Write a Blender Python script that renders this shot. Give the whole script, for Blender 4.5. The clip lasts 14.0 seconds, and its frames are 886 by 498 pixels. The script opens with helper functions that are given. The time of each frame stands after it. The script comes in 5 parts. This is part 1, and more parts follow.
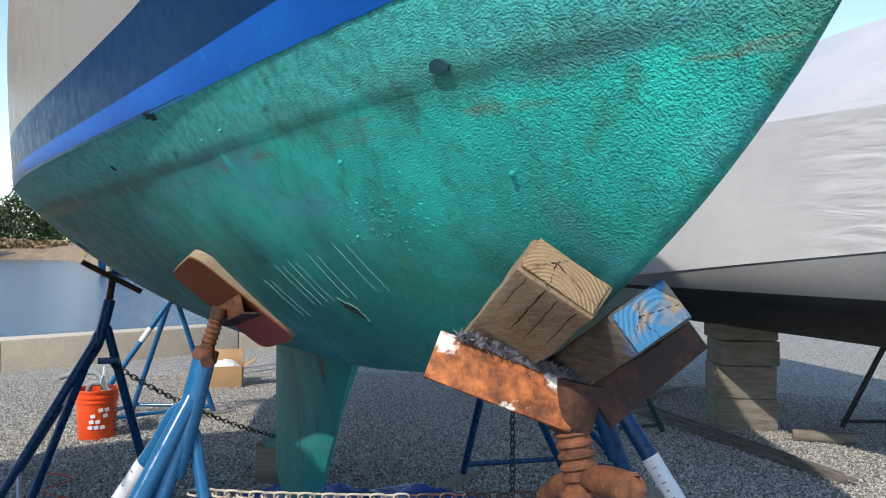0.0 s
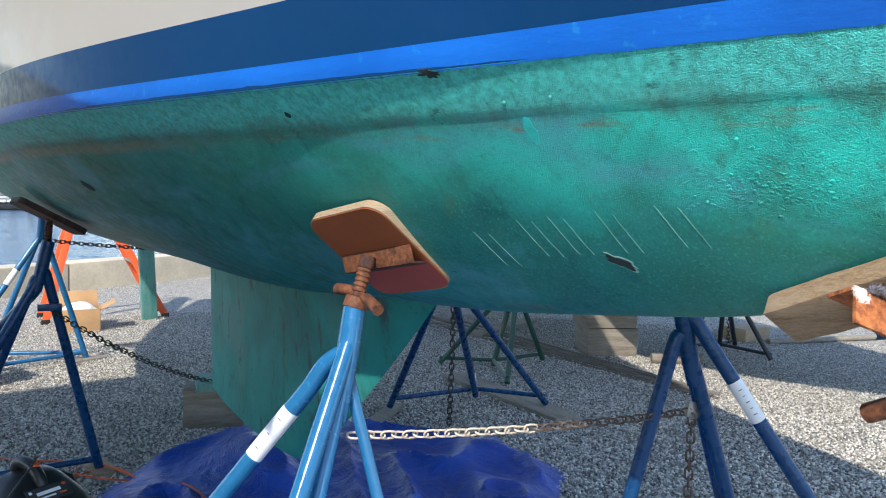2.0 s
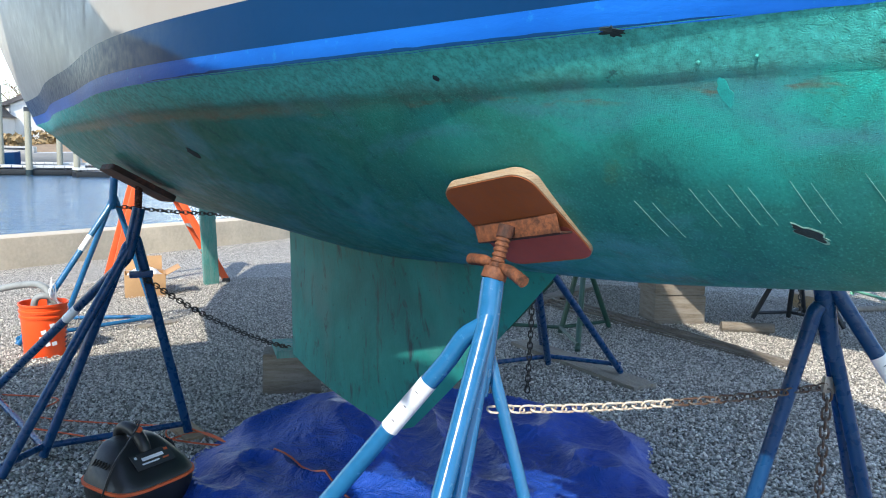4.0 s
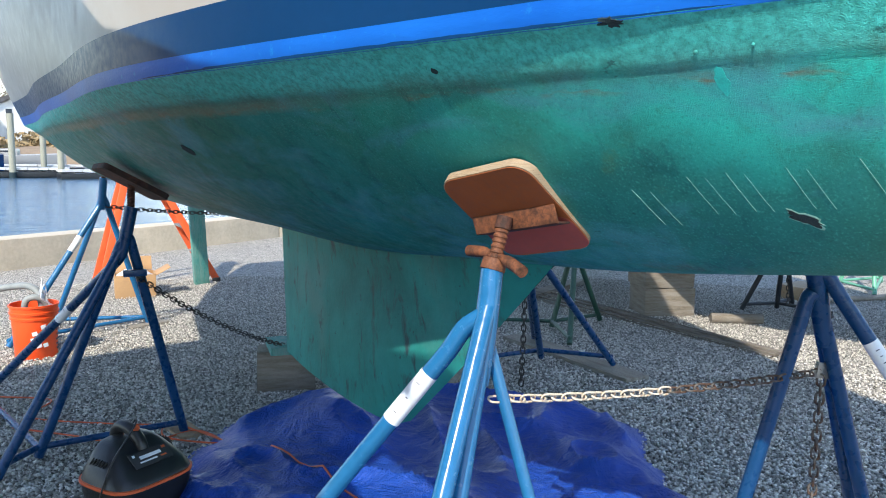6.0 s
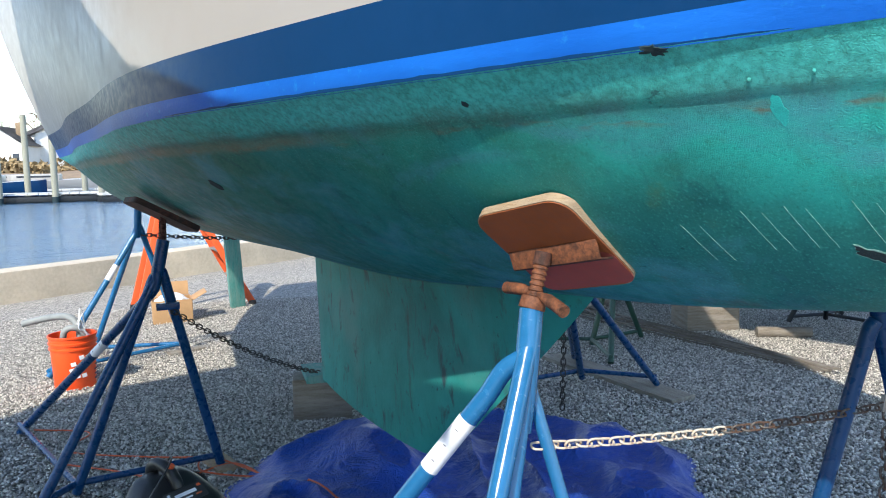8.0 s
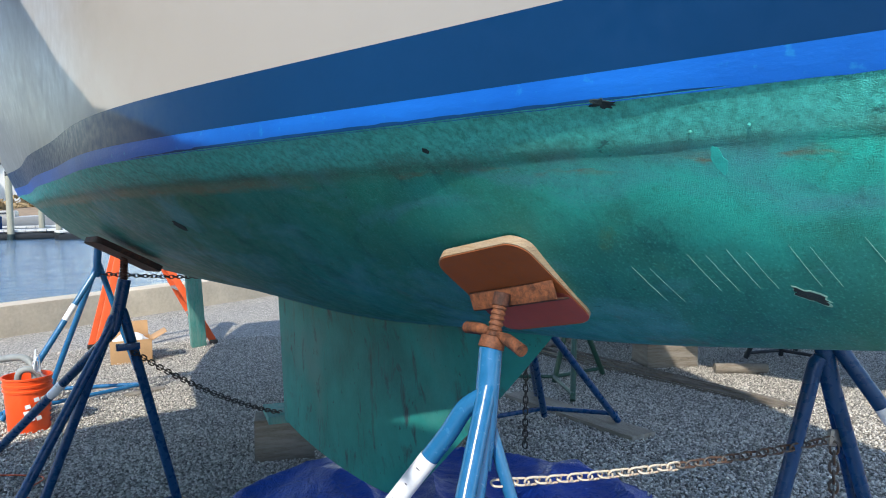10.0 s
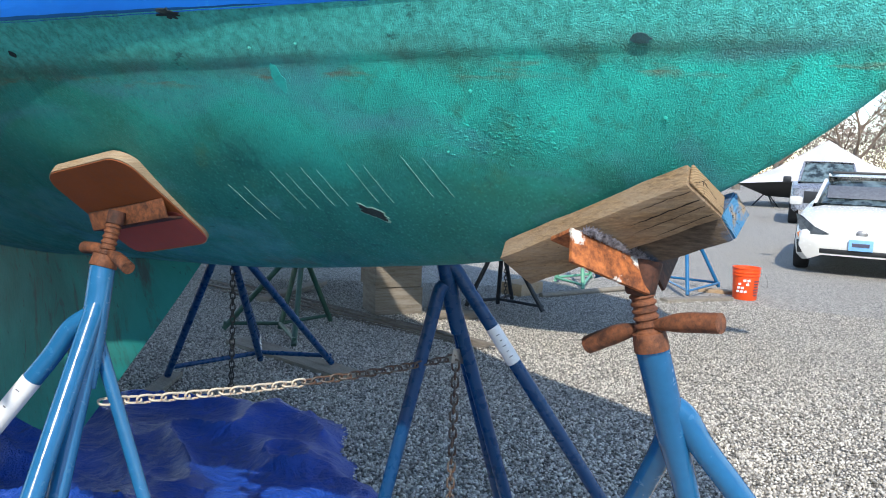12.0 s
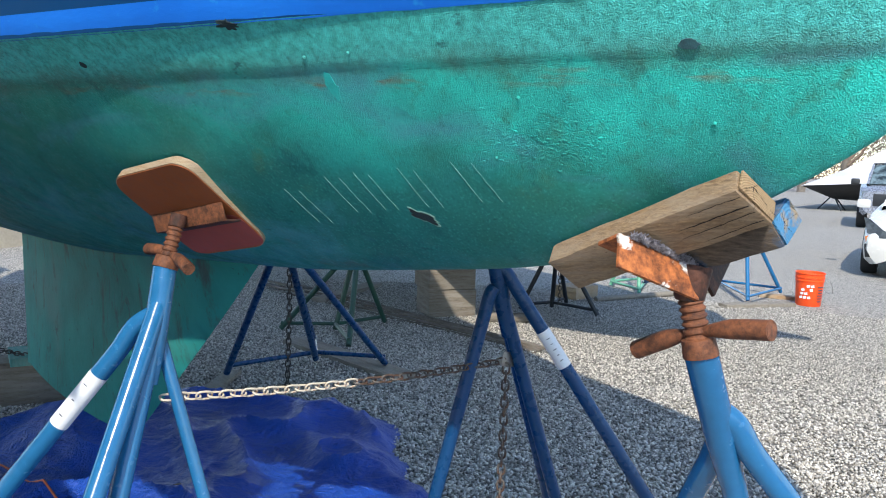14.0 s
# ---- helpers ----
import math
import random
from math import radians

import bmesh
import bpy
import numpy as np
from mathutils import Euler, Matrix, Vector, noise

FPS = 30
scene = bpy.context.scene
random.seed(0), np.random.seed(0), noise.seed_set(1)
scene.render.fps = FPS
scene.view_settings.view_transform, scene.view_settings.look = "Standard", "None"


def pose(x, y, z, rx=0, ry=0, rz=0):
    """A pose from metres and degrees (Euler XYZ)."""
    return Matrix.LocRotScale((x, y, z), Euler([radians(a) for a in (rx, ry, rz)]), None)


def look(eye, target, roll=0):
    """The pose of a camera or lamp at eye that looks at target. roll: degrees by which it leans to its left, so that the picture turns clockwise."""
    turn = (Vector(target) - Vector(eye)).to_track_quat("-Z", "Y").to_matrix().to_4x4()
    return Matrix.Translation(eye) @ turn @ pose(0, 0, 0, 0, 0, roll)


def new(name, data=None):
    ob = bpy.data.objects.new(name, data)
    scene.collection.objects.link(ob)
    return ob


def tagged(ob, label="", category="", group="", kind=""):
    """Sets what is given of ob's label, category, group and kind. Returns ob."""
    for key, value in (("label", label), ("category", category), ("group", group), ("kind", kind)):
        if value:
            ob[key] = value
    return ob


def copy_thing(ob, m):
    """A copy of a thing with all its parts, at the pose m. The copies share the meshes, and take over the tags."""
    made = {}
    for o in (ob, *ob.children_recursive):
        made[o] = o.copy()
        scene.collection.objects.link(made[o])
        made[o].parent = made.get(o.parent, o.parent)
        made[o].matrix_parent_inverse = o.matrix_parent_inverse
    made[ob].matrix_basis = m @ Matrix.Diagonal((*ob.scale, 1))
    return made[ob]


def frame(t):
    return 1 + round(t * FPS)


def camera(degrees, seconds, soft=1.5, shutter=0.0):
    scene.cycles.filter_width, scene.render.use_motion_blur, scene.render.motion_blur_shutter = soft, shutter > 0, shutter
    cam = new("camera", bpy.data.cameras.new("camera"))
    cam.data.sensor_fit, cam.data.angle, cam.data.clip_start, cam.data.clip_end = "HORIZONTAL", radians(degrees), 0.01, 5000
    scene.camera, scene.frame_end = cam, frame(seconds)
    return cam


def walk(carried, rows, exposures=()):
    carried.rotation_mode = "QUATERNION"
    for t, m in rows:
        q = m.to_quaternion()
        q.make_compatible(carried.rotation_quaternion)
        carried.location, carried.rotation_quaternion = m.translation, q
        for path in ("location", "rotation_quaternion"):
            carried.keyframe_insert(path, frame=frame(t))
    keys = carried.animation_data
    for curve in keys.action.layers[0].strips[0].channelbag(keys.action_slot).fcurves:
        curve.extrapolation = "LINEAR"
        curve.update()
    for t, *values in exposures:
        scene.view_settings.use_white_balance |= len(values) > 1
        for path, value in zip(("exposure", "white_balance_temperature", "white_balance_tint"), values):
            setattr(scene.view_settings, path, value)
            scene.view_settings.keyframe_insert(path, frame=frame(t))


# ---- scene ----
cam = camera(59.9, 14.0, soft=1.0)
PATH = [
    (0, (-0.004, 0.015, 1.417), (0.58, 1.928, 1.422), 0.5),
    (0.5, (-0.313, -0.004, 1.402), (0.599, 1.774, 1.346), 2.2),
    (1, (-0.489, 0.101, 1.415), (0.529, 1.82, 1.335), 2.8),
    (1.5, (-0.685, 0.181, 1.43), (0.398, 1.859, 1.317), 2.4),
    (2, (-0.832, 0.267, 1.442), (0.241, 1.948, 1.29), 1.7),
    (2.5, (-0.814, 0.358, 1.448), (0.204, 2.07, 1.266), 1.4),
    (3, (-0.898, 0.429, 1.443), (0.099, 2.149, 1.225), 1.4),
    (3.5, (-0.979, 0.455, 1.442), (0.009, 2.176, 1.199), 1.5),
    (6, (-1.041, 0.453, 1.429), (-0.023, 2.156, 1.177), 0.8),
    (6.5, (-1.043, 0.453, 1.426), (-0.022, 2.155, 1.174), 0.6),
    (7, (-1.038, 0.466, 1.42), (-0.02, 2.169, 1.169), 0.2),
    (7.5, (-1.032, 0.508, 1.456), (-0.007, 2.208, 1.212), -0.3),
    (7.7, (-1.001, 0.536, 1.474), (-0.031, 2.268, 1.235), -0.2),
    (9.8, (-0.98, 0.498, 1.492), (-0.081, 2.283, 1.4), -3.0),
    (10, (-1.01, 0.491, 1.493), (0.017, 2.202, 1.367), -0.8),
    (10.5, (-0.981, 0.467, 1.472), (0.279, 2.009, 1.289), 1.0),
    (11, (-0.881, 0.325, 1.459), (0.519, 1.738, 1.252), 1.4),
    (11.5, (-0.785, 0.222, 1.433), (0.691, 1.553, 1.211), 1.9),
    (12, (-0.777, 0.209, 1.42), (0.696, 1.543, 1.194), 2.3),
    (12.5, (-0.785, 0.231, 1.431), (0.65, 1.606, 1.207), 2.4),
    (13, (-0.778, 0.212, 1.432), (0.624, 1.621, 1.208), 2.4),
    (13.5, (-0.786, 0.196, 1.428), (0.591, 1.629, 1.203), 2.2),
    (14, (-0.783, 0.187, 1.426), (0.59, 1.624, 1.2), 2.2),
]
walk(cam, [(t, look(eye, target, roll)) for t, eye, target, roll in PATH], exposures=[(0.0, 0.49, 6800, 10), (0.6, 0.80, 6800, 10), (1.0, 0.93, 6800, 10), (2.0, 1.05, 6800, 10), (6.5, 1.18, 6800, 10), (7.5, 1.18, 6800, 10), (9.8, 0.88, 6800, 10), (10.2, 1.00, 6800, 10), (11.0, 1.10, 6800, 10), (11.5, 0.80, 6800, 10), (14.0, 0.88, 6800, 10)])

# ---- light: clear spring sky, sun over the near side of the boat ----
SUN_FROM = Vector((-0.83, -0.69, 1.00)).normalized()
world = bpy.data.worlds.new("sky")
scene.world = world
world.use_nodes = True
wn = world.node_tree.nodes
sky = wn.new("ShaderNodeTexSky")
sky.sky_type, sky.sun_disc = "NISHITA", False
sky.air_density, sky.dust_density, sky.ozone_density = 0.95, 0.15, 1.6
sky.sun_elevation = math.asin(SUN_FROM.z)
sky.sun_rotation = math.atan2(SUN_FROM.x, SUN_FROM.y)
wn["Background"].inputs["Strength"].default_value = 0.19
world.node_tree.links.new(sky.outputs[0], wn["Background"].inputs["Color"])
sun = new("sun", bpy.data.lights.new("sun", "SUN"))
sun.data.energy, sun.data.angle, sun.data.color = 3.0, radians(0.53), (1.0, 0.95, 0.86)
sun.matrix_world = look((0, 0, 30), Vector((0, 0, 30)) - SUN_FROM)


# ---- materials ----
class Nodes:
    """Short hand for building one node material."""

    def __init__(self, name, rough=0.6, metal=0.0, spec=0.5):
        self.m = bpy.data.materials.new(name)
        self.m.use_nodes = True
        self.t = self.m.node_tree
        self.b = self.t.nodes["Principled BSDF"]
        self.b.inputs["Roughness"].default_value = rough
        self.b.inputs["Metallic"].default_value = metal
        self.b.inputs["Specular IOR Level"].default_value = spec
        self.pos = self.t.nodes.new("ShaderNodeTexCoord").outputs["Object"]

    def link(self, a, b):
        self.t.links.new(a, b)

    def mapped(self, scale=(1, 1, 1), rot=(0, 0, 0)):
        n = self.t.nodes.new("ShaderNodeMapping")
        n.inputs["Scale"].default_value, n.inputs["Rotation"].default_value = scale, rot
        self.link(self.pos, n.inputs["Vector"])
        return n.outputs[0]

    def noise(self, scale, detail=4, rough=0.55, vec=None, dist=0.0):
        n = self.t.nodes.new("ShaderNodeTexNoise")
        n.inputs["Scale"].default_value, n.inputs["Detail"].default_value = scale, detail
        n.inputs["Roughness"].default_value, n.inputs["Distortion"].default_value = rough, dist
        self.link(vec or self.pos, n.inputs["Vector"])
        return n.outputs["Fac"]

    def cells(self, scale, vec=None, feature="F1", out="Distance"):
        n = self.t.nodes.new("ShaderNodeTexVoronoi")
        n.feature = feature
        n.inputs["Scale"].default_value = scale
        self.link(vec or self.pos, n.inputs["Vector"])
        return n.outputs[out]

    def wave(self, scale, dist=3.0, vec=None, direction="X"):
        n = self.t.nodes.new("ShaderNodeTexWave")
        n.bands_direction = direction
        n.inputs["Scale"].default_value, n.inputs["Distortion"].default_value = scale, dist
        n.inputs["Detail"].default_value = 3
        self.link(vec or self.pos, n.inputs["Vector"])
        return n.outputs["Fac"]

    def ramp(self, fac, lo, hi, a=0.0, b=1.0):
        n = self.t.nodes.new("ShaderNodeMapRange")
        n.inputs["From Min"].default_value, n.inputs["From Max"].default_value = lo, hi
        n.inputs["To Min"].default_value, n.inputs["To Max"].default_value = a, b
        self.link(fac, n.inputs["Value"])
        return n.outputs[0]

    def mix(self, fac, a, b):
        n = self.t.nodes.new("ShaderNodeMix")
        n.data_type = "RGBA"
        for key, v in ((0, fac), (6, a), (7, b)):
            if isinstance(v, (int, float)):
                n.inputs[key].default_value = v
            elif isinstance(v, tuple):
                n.inputs[key].default_value = (*v, 1)
            else:
                self.link(v, n.inputs[key])
        return n.outputs[2]

    def math(self, op, a, b=0.0):
        n = self.t.nodes.new("ShaderNodeMath")
        n.operation = op
        for key, v in ((0, a), (1, b)):
            if isinstance(v, (int, float)):
                n.inputs[key].default_value = v
            else:
                self.link(v, n.inputs[key])
        return n.outputs[0]

    def axis(self, k):
        n = self.t.nodes.new("ShaderNodeSeparateXYZ")
        self.link(self.pos, n.inputs[0])
        return n.outputs[k]

    def random(self):
        return self.t.nodes.new("ShaderNodeObjectInfo").outputs["Random"]

    def island(self):
        return self.t.nodes.new("ShaderNodeNewGeometry").outputs["Random Per Island"]

    def color(self, c):
        if isinstance(c, tuple):
            self.b.inputs["Base Color"].default_value = (*c, 1)
        else:
            self.link(c, self.b.inputs["Base Color"])
        return self

    def rough(self, v):
        self.link(v, self.b.inputs["Roughness"])
        return self

    def bump(self, h, strength=0.4, dist=0.01):
        n = self.t.nodes.new("ShaderNodeBump")
        n.inputs["Strength"].default_value, n.inputs["Distance"].default_value = strength, dist
        self.link(h, n.inputs["Height"])
        self.link(n.outputs[0], self.b.inputs["Normal"])
        return self


def plain(name, c, rough=0.5, metal=0.0, scale=9.0, vary=0.25, bump=0.15):
    """A painted or bare surface with grime at two scales and a fine relief."""
    n = Nodes(name, rough, metal)
    big, small = n.noise(scale), n.noise(scale * 11, 5)
    f = n.math("ADD", n.math("MULTIPLY", big, 0.6), n.math("MULTIPLY", small, 0.4))
    lo, hi = tuple(v * (1 - vary) for v in c), tuple(min(1, v * (1 + vary)) for v in c)
    n.color(n.mix(n.ramp(f, 0.35, 0.65), lo, hi))
    n.rough(n.ramp(small, 0.3, 0.7, max(0.05, rough - 0.1), min(1, rough + 0.1)))
    n.bump(small, bump, 0.004)
    return n.m


def rusty(name, paint, amount, rough=0.7, lo=(0.10, 0.036, 0.018), hi=(0.34, 0.115, 0.040), scale=9):
    """Rust that shows through what is left of a paint."""
    n = Nodes(name, rough)
    rust = n.mix(n.ramp(n.noise(70, 6, 0.7), 0.32, 0.68), lo, hi)
    rust = n.mix(n.ramp(n.noise(22, 6, 0.7), 0.46, 0.62, 0, 0.8), rust, tuple(0.4 * v for v in lo))
    mask = n.ramp(n.noise(scale, 6, 0.65), amount, amount + 0.05)
    n.color(n.mix(mask, rust, paint))
    n.bump(n.noise(90, 6), 0.5, 0.004)
    return n.m


def timber(name, light, dark, axis=(1, 1, 1), rough=0.85):
    """Weathered wood with grain along the stretched axis."""
    n = Nodes(name, rough)
    v = n.mapped(axis)
    grain, streak = n.noise(30, 6, 0.7, v, 0.6), n.noise(5, 4, 0.6, v)
    c = n.mix(n.ramp(grain, 0.3, 0.7), dark, light)
    grey = n.mix(n.ramp(streak, 0.35, 0.7), c, tuple(0.5 * (a + b) for a, b in zip(light, (0.25, 0.24, 0.22))))
    n.color(n.mix(n.ramp(n.noise(70, 3, 0.6, v), 0.68, 0.74), grey, tuple(0.25 * v for v in dark)))
    n.bump(grain, 0.7, 0.006)
    return n.m


def stained(name):
    """Brown beam timber with blue paint rubbed into the low grain."""
    n = Nodes(name, 0.85)
    v = n.mapped((6, 1, 6))
    c = n.mix(n.ramp(n.noise(30, 6, 0.7, v), 0.3, 0.7), (0.045, 0.034, 0.028), (0.17, 0.13, 0.095))
    n.color(n.mix(n.ramp(n.noise(9, 5, 0.65), 0.47, 0.60, 0, 0.85), c, (0.035, 0.14, 0.30))).bump(n.noise(30, 6, 0.7, v), 0.7, 0.006)
    return n.m


def gravel_mat(name, fine):
    n = Nodes(name, 0.9, spec=0.2)
    if fine:
        base = n.mix(n.ramp(n.island(), 0.0, 1.0), (0.065, 0.063, 0.060), (0.80, 0.76, 0.685))
        n.color(n.mix(n.ramp(n.noise(120, 3), 0.3, 0.7, 0, 0.25), base, (0.45, 0.43, 0.40)))
        n.bump(n.noise(220, 3), 0.3, 0.003)
        return n.m
    cell = n.cells(72, out="Color")
    sep = n.t.nodes.new("ShaderNodeSeparateColor")
    n.link(cell, sep.inputs[0])
    base = n.mix(sep.outputs[0], (0.26, 0.25, 0.23), (0.66, 0.63, 0.565))
    patches = n.ramp(n.noise(0.7, 4), 0.35, 0.7)
    dust = n.mix(n.math("MULTIPLY", patches, 0.6), base, (0.50, 0.47, 0.415))
    dust = n.mix(n.ramp(n.noise(11, 5, 0.7), 0.38, 0.66, 0, 0.55), dust, (0.27, 0.255, 0.23))
    n.color(n.mix(n.ramp(n.cells(72), 0.45, 0.75), dust, (0.09, 0.088, 0.084)))
    n.bump(n.math("SUBTRACT", 1.0, n.cells(72)), 0.9, 0.008)
    return n.m


def hull_paint():
    """Old sprayed bottom paint: teal, orange peel forward, smooth and dull aft, stained along the old waterline."""
    n = Nodes("bottom_paint", 0.5, spec=0.25)
    x, y, z = n.axis(0), n.axis(1), n.axis(2)
    blotch, fine = n.noise(2.4, 5, 0.6), n.noise(26, 6, 0.6)
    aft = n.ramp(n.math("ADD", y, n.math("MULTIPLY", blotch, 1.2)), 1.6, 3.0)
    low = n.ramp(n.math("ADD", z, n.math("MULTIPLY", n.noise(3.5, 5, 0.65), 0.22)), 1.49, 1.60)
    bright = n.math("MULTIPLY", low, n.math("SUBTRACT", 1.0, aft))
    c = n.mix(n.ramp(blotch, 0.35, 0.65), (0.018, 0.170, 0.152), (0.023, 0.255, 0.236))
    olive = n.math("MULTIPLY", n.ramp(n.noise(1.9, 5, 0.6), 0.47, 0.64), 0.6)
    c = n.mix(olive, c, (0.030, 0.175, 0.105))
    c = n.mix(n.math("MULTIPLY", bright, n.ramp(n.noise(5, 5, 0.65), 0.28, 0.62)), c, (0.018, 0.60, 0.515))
    c = n.mix(n.math("MULTIPLY", n.ramp(fine, 0.52, 0.68), n.math("MULTIPLY", bright, 0.55)), c, (0.05, 0.16, 0.10))
    # pale rubbed patches
    smear = n.ramp(n.noise(6, 5, 0.6, n.mapped((1, 1.4, 0.6), (0.7, 0, 0.2)), 0.9), 0.56, 0.66)
    c = n.mix(n.math("MULTIPLY", smear, 0.5), c, (0.006, 0.085, 0.10))
    rub = n.ramp(n.noise(4.2, 5, 0.55, n.mapped((1, 0.6, 1.5), (0.5, 0, 0.3)), 0.5), 0.52, 0.66)
    c = n.mix(n.math("MULTIPLY", rub, 0.7), c, (0.075, 0.30, 0.38))
    # dull band above the old waterline
    line = n.math("ADD", z, n.math("MULTIPLY", y, 0.017))
    wob = n.math("ADD", line, n.math("MULTIPLY", n.noise(14, 4), 0.016))
    band = n.ramp(wob, 1.606, 1.622)
    c = n.mix(n.math("MULTIPLY", band, 0.80), c, n.mix(n.ramp(n.noise(60, 6, 0.65), 0.38, 0.62), (0.050, 0.350, 0.315), (0.085, 0.640, 0.600)))
    dirt = n.math("MULTIPLY", n.ramp(wob, 1.582, 1.605), n.ramp(wob, 1.645, 1.615))
    c = n.mix(n.math("MULTIPLY", dirt, n.ramp(n.noise(7, 5), 0.38, 0.6, 0.10, 0.55)), c, (0.070, 0.100, 0.075))
    tan = n.math("MULTIPLY", n.ramp(n.math("ABSOLUTE", n.math("SUBTRACT", wob, 1.585)), 0.0, 0.016, 1.0, 0.0), n.ramp(n.noise(6, 4, 0.6, n.mapped((1, 1, 5))), 0.52, 0.62))
    c = n.mix(n.math("MULTIPLY", tan, 0.75), c, (0.19, 0.115, 0.055))
    ridge = n.math("MULTIPLY", n.ramp(n.math("ABSOLUTE", n.math("SUBTRACT", wob, 1.592)), 0.006, 0.020, 1.0, 0.0), n.ramp(y, 1.9, 2.8))
    c = n.mix(n.math("MULTIPLY", ridge, n.ramp(n.noise(4, 4), 0.3, 0.7, 0.25, 0.8)), c, (0.20, 0.22, 0.15))
    ochre = n.math("MULTIPLY", n.ramp(n.noise(7.5, 5, 0.7), 0.62, 0.75), 0.35)
    c = n.mix(ochre, c, (0.10, 0.17, 0.06))
    # scuffs low on the bilge
    c = n.mix(n.math("MULTIPLY", n.ramp(n.noise(11, 6, 0.7, n.mapped((1, 0.7, 1.6))), 0.66, 0.70), 0.7), c, (0.012, 0.075, 0.08))
    pink = n.math("MULTIPLY", n.ramp(z, 1.27, 1.22), n.ramp(n.noise(5.5, 5, 0.7, n.mapped((1, 1, 2.5))), 0.56, 0.68))
    c = n.mix(n.math("MULTIPLY", pink, 0.4), c, (0.15, 0.075, 0.07))
    speck = n.noise(170, 3, 0.6)
    c = n.mix(n.ramp(speck, 0.56, 0.70, 0, 0.35), c, (0.004, 0.070, 0.055))
    c = n.mix(n.ramp(speck, 0.44, 0.32, 0, 0.30), c, (0.10, 0.55, 0.46))
    n.color(c)
    peel = n.math("ADD", n.noise(400, 2, 0.5), n.math("MULTIPLY", n.noise(190, 2), 0.45))
    fwd = n.math("MULTIPLY", n.ramp(n.math("ADD", y, n.math("MULTIPLY", blotch, 1.5)), 3.4, 1.6), n.ramp(n.math("ADD", z, n.math("MULTIPLY", n.noise(6, 4), 0.16)), 1.46, 1.54))
    h = n.math("ADD", n.math("MULTIPLY", peel, n.math("MAXIMUM", fwd, 0.06)), n.math("MULTIPLY", n.noise(14, 5), 0.15))
    n.bump(h, 1.0, 0.0046)
    n.rough(n.ramp(fine, 0.3, 0.7, 0.38, 0.62))
    return n.m


def keel_paint():
    n = Nodes("keel_paint", 0.6, spec=0.3)
    v = n.mapped((1, 1, 0.28))
    c = n.mix(n.ramp(n.noise(3, 5), 0.35, 0.65), (0.010, 0.170, 0.160), (0.020, 0.27, 0.25))
    c = n.mix(n.math("MULTIPLY", n.ramp(n.noise(7, 6, 0.7, v), 0.58, 0.70), 0.75), c, (0.055, 0.045, 0.05))
    c = n.mix(n.math("MULTIPLY", n.ramp(n.noise(2.2, 4), 0.55, 0.7), 0.5), c, (0.09, 0.21, 0.20))
    c = n.mix(n.math("MULTIPLY", n.ramp(n.noise(10, 5, 0.65, n.mapped((1, 1, 0.55)), 0.6), 0.57, 0.68), 0.85), c, (0.040, 0.045, 0.062))
    c = n.mix(n.ramp(n.noise(30, 5, 0.7), 0.63, 0.70, 0, 0.7), c, (0.02, 0.05, 0.06))
    n.color(c).bump(n.noise(40, 5), 0.35, 0.005)
    return n.m


def tape_mat():
    n = Nodes("blue_tape", 0.42)
    c = n.mix(n.ramp(n.noise(3.0, 4), 0.4, 0.7), (0.003, 0.112, 0.50), (0.005, 0.145, 0.60))
    c = n.mix(n.math("MULTIPLY", n.ramp(n.noise(40, 5), 0.62, 0.72), 0.4), c, (0.02, 0.30, 0.62))
    n.color(c).bump(n.math("ADD", n.noise(18, 5, 0.6, n.mapped((1, 1, 3))), n.math("MULTIPLY", n.noise(120, 2), 0.3)), 0.35, 0.004)
    return n.m


def tarp_mat():
    n = Nodes("blue_tarp", 0.36, spec=0.3)
    c = n.mix(n.ramp(n.noise(1.6, 4), 0.35, 0.7), (0.005, 0.040, 0.25), (0.009, 0.075, 0.44))
    n.color(n.mix(n.math("MULTIPLY", n.ramp(n.noise(9, 5), 0.6, 0.75), 0.35), c, (0.035, 0.085, 0.33)))
    n.bump(n.math("ADD", n.noise(5, 6, 0.60, None, 1.4), n.math("MULTIPLY", n.noise(26, 5, 0.65, None, 1.2), 0.34)), 1.0, 0.045)
    return n.m


def wrap_mat():
    n = Nodes("shrink_wrap", 0.34, spec=0.5)
    n.color(n.mix(n.ramp(n.noise(1.4, 4), 0.4, 0.7), (0.48, 0.48, 0.50), (0.56, 0.56, 0.57)))
    fold = n.math("MULTIPLY", n.noise(4.2, 2, 0.5, n.mapped((1, 0.5, 2.6), (0.5, 0, 0)), 0.6), n.ramp(n.axis(1), 3.9, 3.5, 0.08, 1.0))
    n.bump(n.math("ADD", n.math("MULTIPLY", fold, 1.2), n.math("MULTIPLY", n.noise(1.3, 3), 0.6)), 0.8, 0.030)
    return n.m


def water_mat():
    n = Nodes("water", 0.12, spec=0.5)
    n.color((0.035, 0.085, 0.15))
    v = n.mapped((0.55, 1.6, 1))
    n.bump(n.math("ADD", n.noise(1.4, 5, 0.6, v), n.math("MULTIPLY", n.noise(0.25, 3, 0.5, v), 1.4)), 0.8, 0.16)
    return n.m


def glass_mat():
    n = Nodes("car_glass", 0.06, spec=0.7)
    n.color(n.mix(n.ramp(n.noise(5, 3), 0.4, 0.65), (0.02, 0.03, 0.035), (0.14, 0.20, 0.22)))
    return n.m



